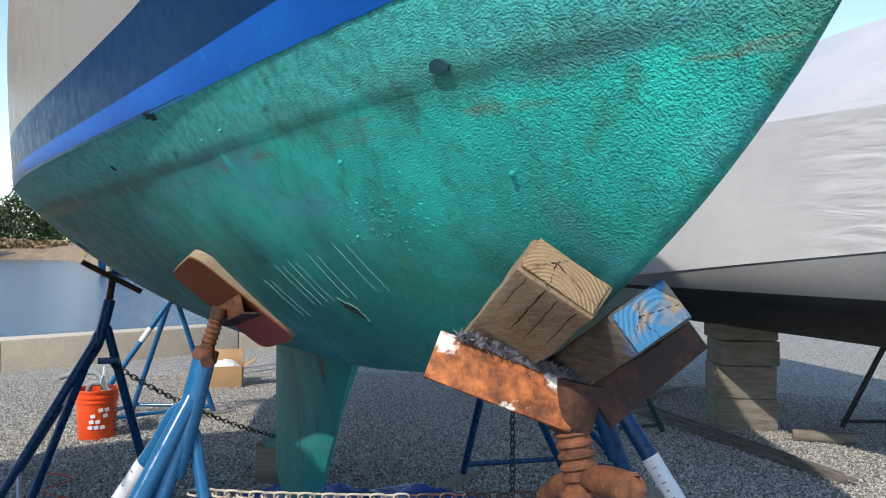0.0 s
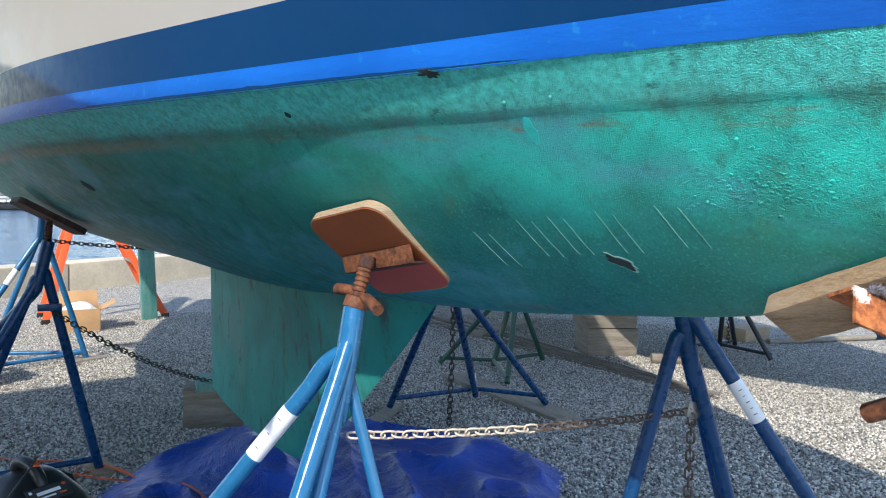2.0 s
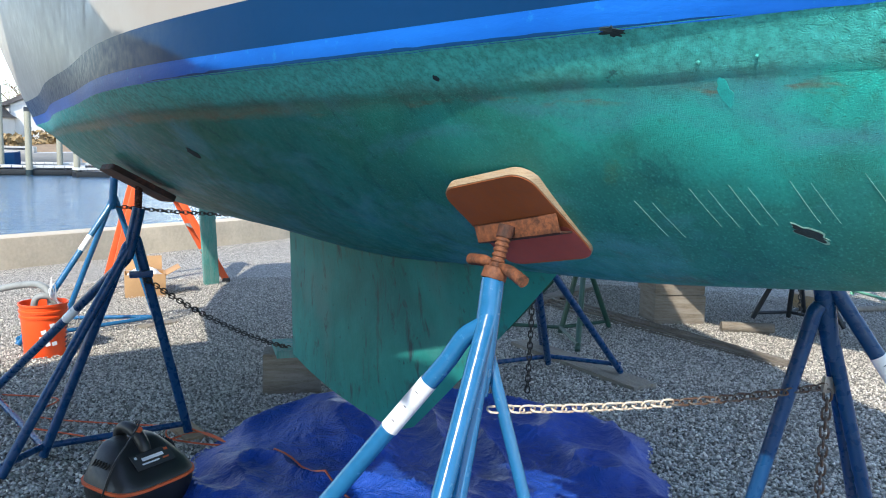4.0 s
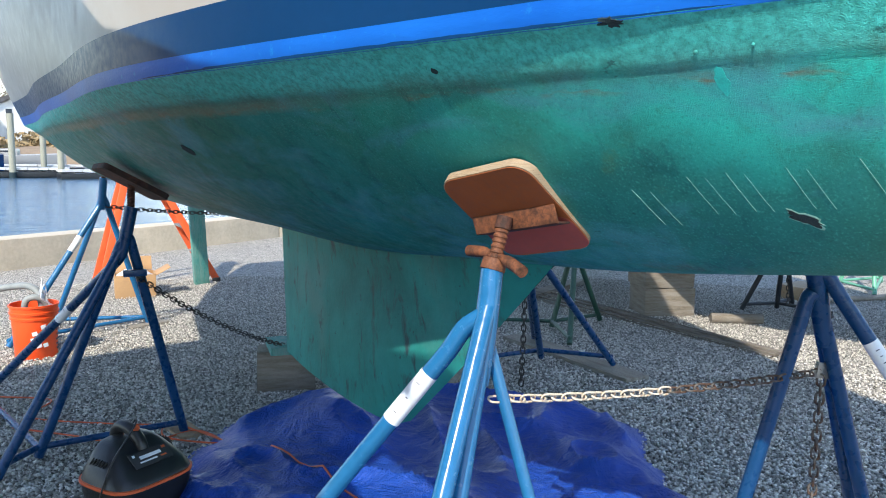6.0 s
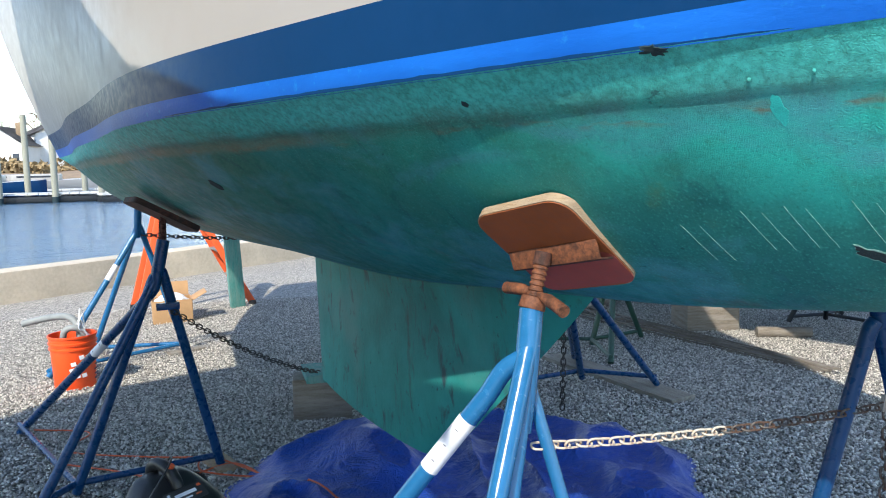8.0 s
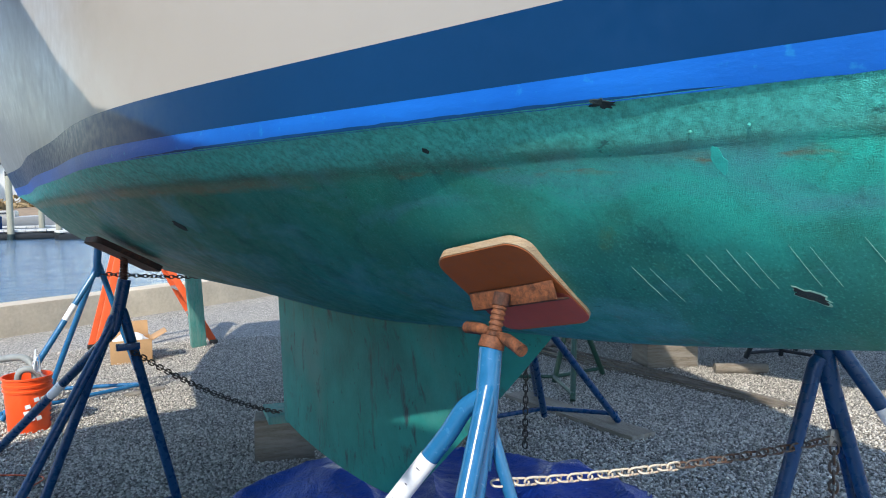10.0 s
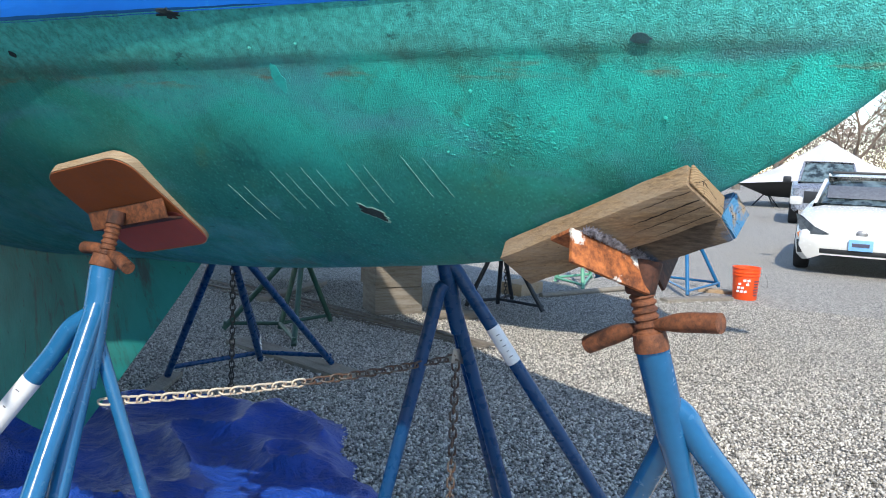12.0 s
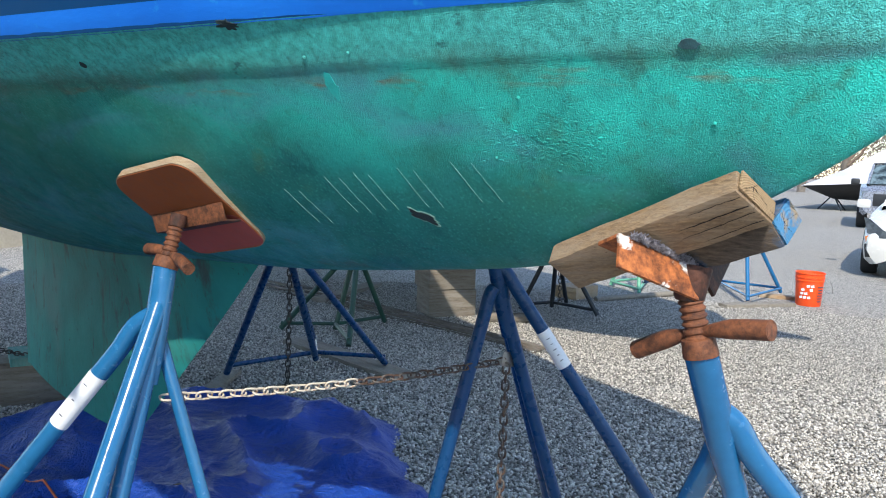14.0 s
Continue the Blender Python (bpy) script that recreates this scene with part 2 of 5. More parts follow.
def ring_mat(name, centre, light, dark, stain=None):
    """Sawn end of a beam: growth rings round an off-centre pith, dark radial checks."""
    n = Nodes(name, 0.9, spec=0.2)
    m = n.t.nodes.new("ShaderNodeMapping")
    m.inputs["Location"].default_value = tuple(-v for v in centre)
    n.link(n.pos, m.inputs["Vector"])
    w = n.t.nodes.new("ShaderNodeTexWave")
    w.wave_type, w.rings_direction = "RINGS", "SPHERICAL"
    w.inputs["Scale"].default_value, w.inputs["Distortion"].default_value, w.inputs["Detail"].default_value = 85, 3.0, 4
    n.link(m.outputs[0], w.inputs["Vector"])
    c = n.mix(n.ramp(w.outputs["Fac"], 0.1, 0.9, 0.56, 0.76), dark, light)
    c = n.mix(n.ramp(n.noise(40, 5), 0.5, 0.75, 0, 0.6), c, tuple(0.5 * v for v in dark))
    if stain:
        c = n.mix(n.ramp(n.noise(22, 4), 0.44, 0.54), c, stain)
    n.color(c).bump(n.math("ADD", w.outputs["Fac"], n.noise(120, 4)), 0.5, 0.003)
    return n.m


M = dict(
    gravel=gravel_mat("gravel_bed", False), stone=gravel_mat("gravel_stones", True), bottom=hull_paint(), keel=keel_paint(),
    tape=tape_mat(), navy=plain("navy_gelcoat", (0.003, 0.040, 0.125), 0.38, 0, 3, 0.06, 0.0), white=plain("cream_gelcoat", (0.36, 0.347, 0.330), 0.42, 0, 1.2, 0.02, 0.0),
    tarp=tarp_mat(), wrap=wrap_mat(), water=water_mat(), glass=glass_mat(),
    blue=plain("light_blue_paint", (0.013, 0.122, 0.285), 0.2, 0, 4, 0.12, 0.05), navyst=plain("dark_blue_paint", (0.004, 0.045, 0.135), 0.30, 0, 3, 0.07, 0.05),
    green=plain("green_paint", (0.012, 0.055, 0.038), 0.4, 0, 6, 0.3, 0.12), mint=plain("pale_green_paint", (0.12, 0.36, 0.24), 0.45, 0, 6, 0.25, 0.12), black=plain("black_paint", (0.012, 0.016, 0.022), 0.5, 0, 6, 0.3, 0.12),
    # the last rust is dark metal, and also colours in the shaded sides
    rust=rusty("bare_rust", (0.20, 0.070, 0.035), 0.62, 0.7, (0.075, 0.028, 0.016), (0.25, 0.088, 0.036)), rustpaint=rusty("rusted_white_paint", (0.72, 0.70, 0.66), 0.585, 0.75, (0.13, 0.036, 0.014), (0.56, 0.175, 0.050), 13), dimrust=rusty("dark_and_shaded_rust", (0.035, 0.018, 0.014), 0.5, 0.8, (0.045, 0.018, 0.013), (0.115, 0.042, 0.024)),
    primer=plain("red_oxide_paint", (0.27, 0.074, 0.020), 0.75, 0, 5, 0.2, 0.2), padshade=plain("shaded_red_paint", (0.30, 0.066, 0.055), 0.75, 0, 5, 0.2, 0.2),
    ply=timber("plywood_edge", (0.48, 0.36, 0.23), (0.22, 0.14, 0.08), (1, 1, 14)),
    beam=timber("weathered_beam", (0.40, 0.265, 0.145), (0.105, 0.058, 0.030), (6, 1, 6)), beamend=timber("beam_end_grain", (0.47, 0.33, 0.19), (0.21, 0.13, 0.07), (2, 2, 2)),
    end_brown=ring_mat("ringed_end", (0.300, 0.69, 1.36), (0.42, 0.29, 0.17), (0.13, 0.080, 0.045)), end_blue=ring_mat("blue_ringed_end", (0.43, 0.71, 1.33), (0.40, 0.31, 0.21), (0.12, 0.09, 0.07), (0.06, 0.20, 0.36)),
    bluewood=stained("blue_stained_wood"), oldboard=timber("dark_weathered_batten", (0.15, 0.122, 0.095), (0.05, 0.040, 0.031), (8, 1, 8)), crack=plain("crack_shadow_wood", (0.012, 0.008, 0.006), 0.95, 0, 30, 0.3, 0.2), block=timber("grey_timber_block", (0.21, 0.175, 0.135), (0.085, 0.068, 0.052), (1, 1, 7)),
    board=timber("grey_board", (0.27, 0.24, 0.19), (0.12, 0.10, 0.08), (8, 1, 8)), tealwood=timber("teal_painted_wood", (0.08, 0.34, 0.30), (0.03, 0.16, 0.15), (6, 6, 1)),
    carpet=plain("carpet_fluff", (0.27, 0.26, 0.30), 0.98, 0, 120, 0.95, 0.9), label=plain("paper_label", (0.74, 0.76, 0.80), 0.55, 0, 12, 0.08, 0.05), ink=plain("printed_ink", (0.07, 0.07, 0.12), 0.6, 0, 30, 0.1, 0.02),
    chain=rusty("rusty_chain", (0.10, 0.085, 0.075), 0.50, 0.7, (0.030, 0.020, 0.015), (0.13, 0.062, 0.036), 14), chainw=rusty("galvanised_chain", (0.52, 0.45, 0.36), 0.40, 0.5), chaind=plain("dark_chain", (0.05, 0.045, 0.04), 0.6, 0.4, 30, 0.3, 0.2),
    orange=plain("orange_bucket_plastic", (0.86, 0.085, 0.015), 0.42, 0, 5, 0.08, 0.04), fibre=plain("orange_fibreglass", (0.82, 0.12, 0.035), 0.5, 0, 8, 0.1, 0.06), card=plain("cardboard", (0.40, 0.24, 0.12), 0.9, 0, 7, 0.12, 0.1), rag=plain("white_cloth", (0.70, 0.72, 0.72), 0.95, 0, 9, 0.08, 0.6),
    concrete=plain("concrete", (0.50, 0.43, 0.33), 0.92, 0, 2.2, 0.16, 0.4), greyplate=plain("dark_grey_plate", (0.035, 0.036, 0.040), 0.5, 0, 9, 0.1, 0.03), vac=plain("black_plastic", (0.014, 0.015, 0.017), 0.42, 0, 9, 0.2, 0.12), greyhose=plain("grey_hose_plastic", (0.22, 0.24, 0.24), 0.55, 0, 9, 0.2, 0.1), cord=plain("orange_cord", (0.62, 0.11, 0.035), 0.5, 0, 15, 0.1, 0.05), steel=plain("dull_steel", (0.35, 0.34, 0.33), 0.4, 0.8, 20, 0.2, 0.1),
    chalk=plain("chalk", (0.20, 0.42, 0.37), 0.95, 0, 60, 0.2, 0.4), fresh=plain("fresh_turquoise", (0.015, 0.44, 0.42), 0.5, 0, 40, 0.3, 0.4), fitting=plain("dark_teal_fitting", (0.018, 0.075, 0.090), 0.6, 0, 60, 0.4, 0.3), dark=plain("bare_dark_patch", (0.008, 0.026, 0.032), 0.75, 0, 25, 0.4, 0.5), teal=plain("teal_fitting", (0.02, 0.27, 0.22), 0.5, 0, 20, 0.2, 0.2),
    carwhite=plain("white_car_paint", (0.64, 0.64, 0.61), 0.22, 0, 2, 0.03, 0.01), carsilver=plain("silver_car_paint", (0.27, 0.29, 0.34), 0.28, 0.4, 2, 0.06, 0.01), carblack=plain("dark_car_paint", (0.02, 0.022, 0.028), 0.2, 0, 2, 0.06, 0.01), tyre=plain("tyre_rubber", (0.018, 0.018, 0.019), 0.85, 0, 12, 0.3, 0.3), rim=plain("alloy_rim", (0.5, 0.5, 0.5), 0.35, 0.8, 9, 0.1, 0.03), lampglass=plain("lamp_glass", (0.13, 0.15, 0.16), 0.12, 0.1, 15, 0.3, 0.05), amber=plain("amber_lens", (0.75, 0.24, 0.08), 0.25, 0, 15, 0.1, 0.02), plate=plain("blue_number_plate", (0.20, 0.46, 0.80), 0.45, 0, 12, 0.1, 0.03),
    greyhull=plain("grey_gelcoat", (0.24, 0.245, 0.255), 0.4, 0, 2, 0.1, 0.05), blackhull=plain("black_bottom_paint", (0.016, 0.017, 0.020), 0.7, 0, 4, 0.4, 0.3),
    piling=timber("weathered_piling", (0.36, 0.35, 0.27), (0.19, 0.20, 0.15), (5, 5, 1)), dockgrey=plain("pale_dock_planks", (0.52, 0.52, 0.50), 0.8, 0, 1, 0.2, 0.2),
    house=plain("white_siding", (0.66, 0.66, 0.64), 0.7, 0, 0.6, 0.08, 0.1), tan=plain("tan_siding", (0.42, 0.37, 0.31), 0.8, 0, 0.6, 0.1, 0.1), roof=plain("grey_shingles", (0.12, 0.115, 0.11), 0.9, 0, 1.5, 0.25, 0.3), pane=plain("dark_window_pane", (0.03, 0.035, 0.045), 0.12, 0, 1, 0.2, 0.01),
    bark=plain("grey_bark", (0.14, 0.12, 0.10), 0.95, 0, 2, 0.3, 0.4), twig=plain("brown_twigs", (0.17, 0.125, 0.095), 0.95, 0, 1, 0.3, 0.2), haze=plain("pale_brown_twigs", (0.27, 0.215, 0.175), 0.95, 0, 1, 0.3, 0.2), leaf=plain("evergreen_leaves", (0.035, 0.075, 0.02), 0.8, 0, 1.2, 0.45, 0.2), straw=plain("dry_reeds", (0.28, 0.20, 0.10), 0.95, 0, 0.8, 0.35, 0.3), earth=plain("bare_bank", (0.25, 0.18, 0.115), 0.95, 0, 0.4, 0.3, 0.4),
)

for tone, gloss in (("navy", 0.2), ("navyst", 0.3), ("tape", 0.3)):
    M[tone].node_tree.nodes["Principled BSDF"].inputs["Specular IOR Level"].default_value = gloss


# ---- mesh helpers ----
def thing(name, label="", category="", group="", kind="", at=(0, 0, 0)):
    ob = new(name)
    ob.location = at
    return tagged(ob, label, category, group, kind)


def mesh_of(name, bm, smooth=True):
    me = bpy.data.meshes.new(name)
    bmesh.ops.recalc_face_normals(bm, faces=bm.faces)
    bm.to_mesh(me)
    bm.free()
    if smooth:
        me.shade_smooth()
        me.set_sharp_from_angle(angle=radians(38))
    return me


def part(name, bm, material, parent, label="", smooth=True):
    """Links a bmesh as one mesh object under a thing or a part."""
    me = bm if isinstance(bm, bpy.types.Mesh) else mesh_of(name, bm, smooth)
    if not me.materials:
        me.materials.append(M[material])
    ob = new(name, me)
    if parent is not None:
        ob.parent = parent
        ob.matrix_parent_inverse = Matrix.Identity(4)
        base = parent.location if parent.parent is None else Vector((0, 0, 0))
        ob.location = -Vector(base)
    return tagged(ob, label)


def V(*a):
    return Vector(a)


def tube(points, r, sides=12, caps=True, bm=None, closed=False):
    """A round bar along a line of points; r is one radius or one for each point."""
    bm = bm or bmesh.new()
    pts = [Vector(p) for p in points]
    rs = r if isinstance(r, (list, tuple)) else [r] * len(pts)
    n = len(pts)
    rings, side = [], None
    for i, p in enumerate(pts):
        a, b = pts[(i - 1) % n if closed else max(0, i - 1)], pts[(i + 1) % n if closed else min(n - 1, i + 1)]
        d = (b - a).normalized()
        if side is None:
            side = d.orthogonal().normalized()
        side = (side - d * side.dot(d)).normalized()
        up = d.cross(side)
        rings.append([bm.verts.new(p + rs[i] * (math.cos(k * math.tau / sides) * side + math.sin(k * math.tau / sides) * up)) for k in range(sides)])
    pairs = list(zip(rings, rings[1:])) + ([(rings[-1], rings[0])] if closed else [])
    for a, b in pairs:
        for k in range(sides):
            bm.faces.new((a[k], a[(k + 1) % sides], b[(k + 1) % sides], b[k]))
    if caps and not closed:
        bm.faces.new(rings[0][::-1])
        bm.faces.new(rings[-1])
    return bm


def curve_points(points, steps=8):
    """A smooth line through the points."""
    P = [Vector(p) for p in points]
    P = [2 * P[0] - P[1]] + P + [2 * P[-1] - P[-2]]
    out = []
    for i in range(1, len(P) - 2):
        for k in range(steps):
            t = k / steps
            a, b, c, d = P[i - 1:i + 3]
            out.append(0.5 * (2 * b + (c - a) * t + (2 * a - 5 * b + 4 * c - d) * t * t + (3 * b - a - 3 * c + d) * t ** 3))
    return out + [P[-2]]


def slab(size, m=None, bevel=0.006, bm=None, segments=2):
    """A block with worn edges, its middle at the origin, laid out by the pose m."""
    own = bmesh.new()
    bmesh.ops.create_cube(own, size=1)
    bmesh.ops.scale(own, vec=size, verts=own.verts)
    if bevel:
        bmesh.ops.bevel(own, geom=own.edges[:], offset=bevel, segments=segments, affect="EDGES", profile=0.6)
    if m is not None:
        own.transform(m)
    if bm is None:
        return own
    me = bpy.data.meshes.new("joined")
    own.to_mesh(me)
    own.free()
    bm.from_mesh(me)
    bpy.data.meshes.remove(me)
    return bm


def lathe(profile, sides=28, m=None):
    """A turned shape from (radius, height) pairs."""
    bm = bmesh.new()
    rings = [[bm.verts.new((r * math.cos(k * math.tau / sides), r * math.sin(k * math.tau / sides), z)) for k in range(sides)] for r, z in profile]
    for a, b in zip(rings, rings[1:]):
        for k in range(sides):
            bm.faces.new((a[k], a[(k + 1) % sides], b[(k + 1) % sides], b[k]))
    bm.faces.new(rings[0][::-1])
    bm.faces.new(rings[-1])
    if m is not None:
        bm.transform(m)
    return bm


def sheet(rows, bm=None, wrap=False):
    """Faces between rows of points."""
    bm = bm or bmesh.new()
    grid = [[bm.verts.new(p) for p in row] for row in rows]
    for a, b in zip(grid, grid[1:]):
        n = len(a)
        for k in range(n if wrap else n - 1):
            bm.faces.new((a[k], a[(k + 1) % n], b[(k + 1) % n], b[k]))
    return bm


def along(a, b, up=(0, 0, 1)):
    """A pose at the middle of a and b, its y axis along them."""
    a, b = Vector(a), Vector(b)
    y = (b - a).normalized()
    x = y.cross(Vector(up)).normalized()
    z = x.cross(y)
    m = Matrix((x, y, z)).transposed().to_4x4()
    m.translation = (a + b) / 2
    return m


def roughen(bm, amount, scale, seed=0.0):
    for v in bm.verts:
        v.co += amount * noise.noise_vector(v.co * scale + Vector((seed, 7.1, 3.3)))
    return bm


# ---- ground, sea wall, water ----
WALL_A, WALL_D = V(-2.24, 9.78, 0), V(0.886, 0.464, 0)
WALL_N = V(-0.464, 0.886, 0)


def quad(a, b, c, d, nu, nv):
    return sheet([[a.lerp(b, i / nu).lerp(d.lerp(c, i / nu), j / nv) for i in range(nu + 1)] for j in range(nv + 1)])


edge0, edge1 = WALL_A - 600 * WALL_D, WALL_A + 600 * WALL_D
ground = part("ground", quad(edge0 - 900 * WALL_N, edge1 - 900 * WALL_N, edge1 + 0.1 * WALL_N, edge0 + 0.1 * WALL_N, 8, 8), "gravel", None)
tagged(ground, "pale crushed-stone gravel of a boatyard", "gravel", kind="structure")
low = V(0, 0, -0.6)
water = part("water", quad(edge0 + 0.3 * WALL_N + low, edge1 + 0.3 * WALL_N + low, edge1 + 1500 * WALL_N + low, edge0 + 1500 * WALL_N + low, 8, 8), "water", None)
tagged(water, "rippled blue harbour water beyond the sea wall", "water", kind="structure")
bm = bmesh.new()
for k in range(-10, 12):
    a, b = WALL_A + (k * 3.0 + 0.008) * WALL_D, WALL_A + (k * 3.0 + 2.992) * WALL_D
    m = along(a + 0.19 * WALL_N, b + 0.19 * WALL_N)
    m.translation.z = -0.35
    slab((0.38, 2.984, 1.42), m, 0.018, bm)
wall = part("sea_wall", bm, "concrete", None)
tagged(wall, "low cast concrete sea wall with tan stains", "wall", kind="structure")


# ---- hull lines: half breadth at the tape, keel line, fullness, flare, by distance from the bow ----
def spline(xs, ys):
    xs, ys = np.array(xs, float), np.array(ys, float)
    n, h = len(xs), np.diff(xs)
    A, r = np.eye(n), np.zeros(n)
    for i in range(1, n - 1):
        A[i, i - 1:i + 2] = h[i - 1], 2 * (h[i - 1] + h[i]), h[i]
        r[i] = 6 * ((ys[i + 1] - ys[i]) / h[i] - (ys[i] - ys[i - 1]) / h[i - 1])
    c = np.linalg.solve(A, r)

    def value(x):
        x = min(max(x, xs[0]), xs[-1])
        i = min(max(int(np.searchsorted(xs, x)) - 1, 0), n - 2)
        d, e = x - xs[i], xs[i + 1] - x
        return float((c[i] * e ** 3 + c[i + 1] * d ** 3) / (6 * h[i]) + (ys[i] / h[i] - c[i] * h[i] / 6) * e + (ys[i + 1] / h[i] - c[i + 1] * h[i] / 6) * d)

    return value


STATION = [0.30, 0.62, 0.95, 1.40, 1.9, 2.5, 3.2, 4.0, 4.8, 5.6, 6.2]
BEAM = spline(STATION, [-0.069, 0.15, 0.303, 0.479, 0.672, 0.898, 1.084, 1.123, 1.161, 1.148, 1.189])
KEEL = spline([0.30, 0.425, 0.52, 0.62, 0.78, 0.95, 1.40, 1.9, 2.5, 3.2, 4.0, 4.8, 5.6, 6.2], [1.71, 1.592, 1.508, 1.436, 1.347, 1.278, 1.188, 1.125, 1.078, 1.02, 1.018, 1.028, 1.171, 1.49])
FULL = spline([0.3, 1.5, 3.5, 6.2], [1.261, 0.814, 1.215, 2.241])
ROUND = spline([0.3, 1.5, 3.5, 6.2], [0.724, 1.654, 1.51, 2.121])
FLARE = spline([0.3, 1.5, 3.5, 6.2], [0.548, 0.217, 0.12, 0.42])
CENTRE = 0.40


def smooth(a, b, x):
    t = min(1, max(0, (x - a) / (b - a)))
    return t * t * (3 - 2 * t)


def tape_low(y):
    return 1.655 - 0.02 * (y - 1.5)


def half_breadth(y, z):
    top = tape_low(y)
    k = min(KEEL(y), top - 0.015)
    u = (z - k) / (top - k)
    b = max(0.0, BEAM(y))
    if u <= 1:
        b *= max(0.0, 1 - (1 - min(1, max(0.0, u))) ** FULL(y)) ** (1 / ROUND(y))
        stem = 0.024 * min(1, math.sqrt(max(0.0, z - k) / 0.04)) * min(1, math.sqrt(max(0.0, y - 0.42) / 0.05)) * smooth(1.6, 1.0, y)
        return max(b, stem) + 0.004 * smooth(1.600, 1.606, z + 0.017 * y) * smooth(0.44, 0.55, y)
    dz = z - top
    return max(b, 0.024 * min(1, math.sqrt(max(0.0, y - 0.42) / 0.05)) * smooth(1.6, 1.0, y)) + (FLARE(y) * dz - 0.10 * dz * dz) * smooth(0.25, 0.9, y) + 0.004 * smooth(0.44, 0.55, y)


def hull_spot(y, z, out=0.0, side=-1):
    """A point of the hull's skin, lifted off it, and its outward normal."""
    e = 0.004
    b = half_breadth(y, z)
    dy, dz = (half_breadth(y + e, z) - half_breadth(y - e, z)) / (2 * e), (half_breadth(y, z + e) - half_breadth(y, z - e)) / (2 * e)
    nrm = V(side, -dy, -dz).normalized()
    return V(CENTRE + side * b, y, z) + out * nrm, nrm


def rake(y, z):
    """How far a point above the tape moves forward at the bow and aft at the stern."""
    dz = max(0.0, z - tape_low(y))
    return -0.85 * dz * smooth(1.5, 0.4, y) + 0.60 * dz * smooth(4.4, 6.2, y)


def sheer(y):
    return 2.62 + 0.92 * smooth(0.3, 2.8, y) + 0.05 * smooth(4, 6, y)


STATIONS = [0.420 + 5.780 * (i / 119) ** 1.25 for i in range(120)]


def hull_band(lo, hi, rows, out=0.0, power=1.0, ragged=0.0):
    """A band of the hull's skin on both sides between two heights."""
    bm = bmesh.new()
    for side in (-1, 1):
        grid = []
        for y in STATIONS:
            z0, z1 = lo(y), hi(y)
            if ragged:
                z0 += ragged * (noise.noise((y * 24, 3.1, 0)) + 0.7 * noise.noise((y * 90, 1.7, 0)))
            row = []
            for j in range(rows + 1):
                z = z0 + (z1 - z0) * (j / rows) ** power
                row.append(V(CENTRE + side * (half_breadth(y, z) + out), y + rake(y, z), z))
            grid.append(row)
        sheet(grid, bm)
    bmesh.ops.remove_doubles(bm, verts=bm.verts, dist=0.0004)
    return bm


def navy_top(y):
    return 1.825 - 0.03 * (y - 1.5) + 0.02 * smooth(3.0, 6.0, y)


boat = thing("sailboat", "sailboat with worn teal bottom paint propped on jack stands", "sailboat")
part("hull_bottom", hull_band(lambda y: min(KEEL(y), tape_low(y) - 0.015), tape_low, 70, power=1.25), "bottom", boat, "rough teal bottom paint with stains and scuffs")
part("boot_stripe", hull_band(tape_low, navy_top, 6), "navy", boat, "glossy navy boot stripe")
part("masking_tape", hull_band(lambda y: tape_low(y) - 0.003, lambda y: tape_low(y) + 0.046, 3, out=0.0022, ragged=0.0022), "tape", boat, "bright blue masking tape with a ragged edge")
part("topside", hull_band(navy_top, sheer, 14), "white", boat, "glossy cream white topsides")
# transom and deck close the hull
YT = STATIONS[-1]
for z0, z1, tone, pname in ((KEEL(YT), tape_low(YT), "bottom", "transom_bottom"), (tape_low(YT), tape_low(YT) + 0.046, "tape", "transom_tape"), (tape_low(YT) + 0.046, navy_top(YT), "navy", "transom_stripe"), (navy_top(YT), sheer(YT), "white", "transom")):
    rows = []
    for j in range(13):
        z = z0 + (z1 - z0) * j / 12
        b = half_breadth(YT, z)
        rows.append([V(CENTRE + b * (i / 12 - 1), YT + rake(YT, z) + 0.07 * (1 - (i / 12 - 1) ** 2), z) for i in range(25)])
    part(pname, sheet(rows), tone, boat)
rows = []
for y in STATIONS:
    z = sheer(y)
    b = half_breadth(y, z)
    rows.append([V(CENTRE + b * (i / 8 - 1), y + rake(y, z), z + 0.06 * (1 - (i / 8 - 1) ** 2)) for i in range(17)])
part("deck", sheet(rows), "white", boat)
for side in (-1, 1):
    part("toe_rail", tube([V(CENTRE + side * half_breadth(y, sheer(y)), y + rake(y, sheer(y)), sheer(y) + 0.01) for y in STATIONS[::6]], 0.025, 8), "board", boat)

# fin keel
rows = []
for j in range(22):
    t = j / 21
    z = 1.16 - 0.86 * t
    front = 2.16 + 0.99 * t ** 1.05 if t < 0.93 else 3.09 + 0.10 * ((t - 0.93) / 0.07) ** 2 + 0.06 * (t - 0.93)
    back = 4.72 - 0.13 * t
    ring = []
    for i in range(41):
        u = 1 - 2 * i / 40
        s = abs(u)
        w = (0.085 + 0.05 * smooth(0.35, 0.0, t)) * 1.9 * math.sqrt(max(0, 1 - s)) * s ** 0.8
        w = min(w, 0.085 + 0.05 * smooth(0.35, 0.0, t)) if s > 0.03 else 0.0
        ring.append(V(CENTRE + math.copysign(max(w, 0.022 * smooth(1.0, 0.95, s)), u), front + (back - front) * (1 - s), z))
    rows.append(ring)
bm = sheet(rows)
bm.faces.new(bm.verts[-41:])
part("keel", bm, "keel", boat, "teal fin keel with dark vertical streaks")

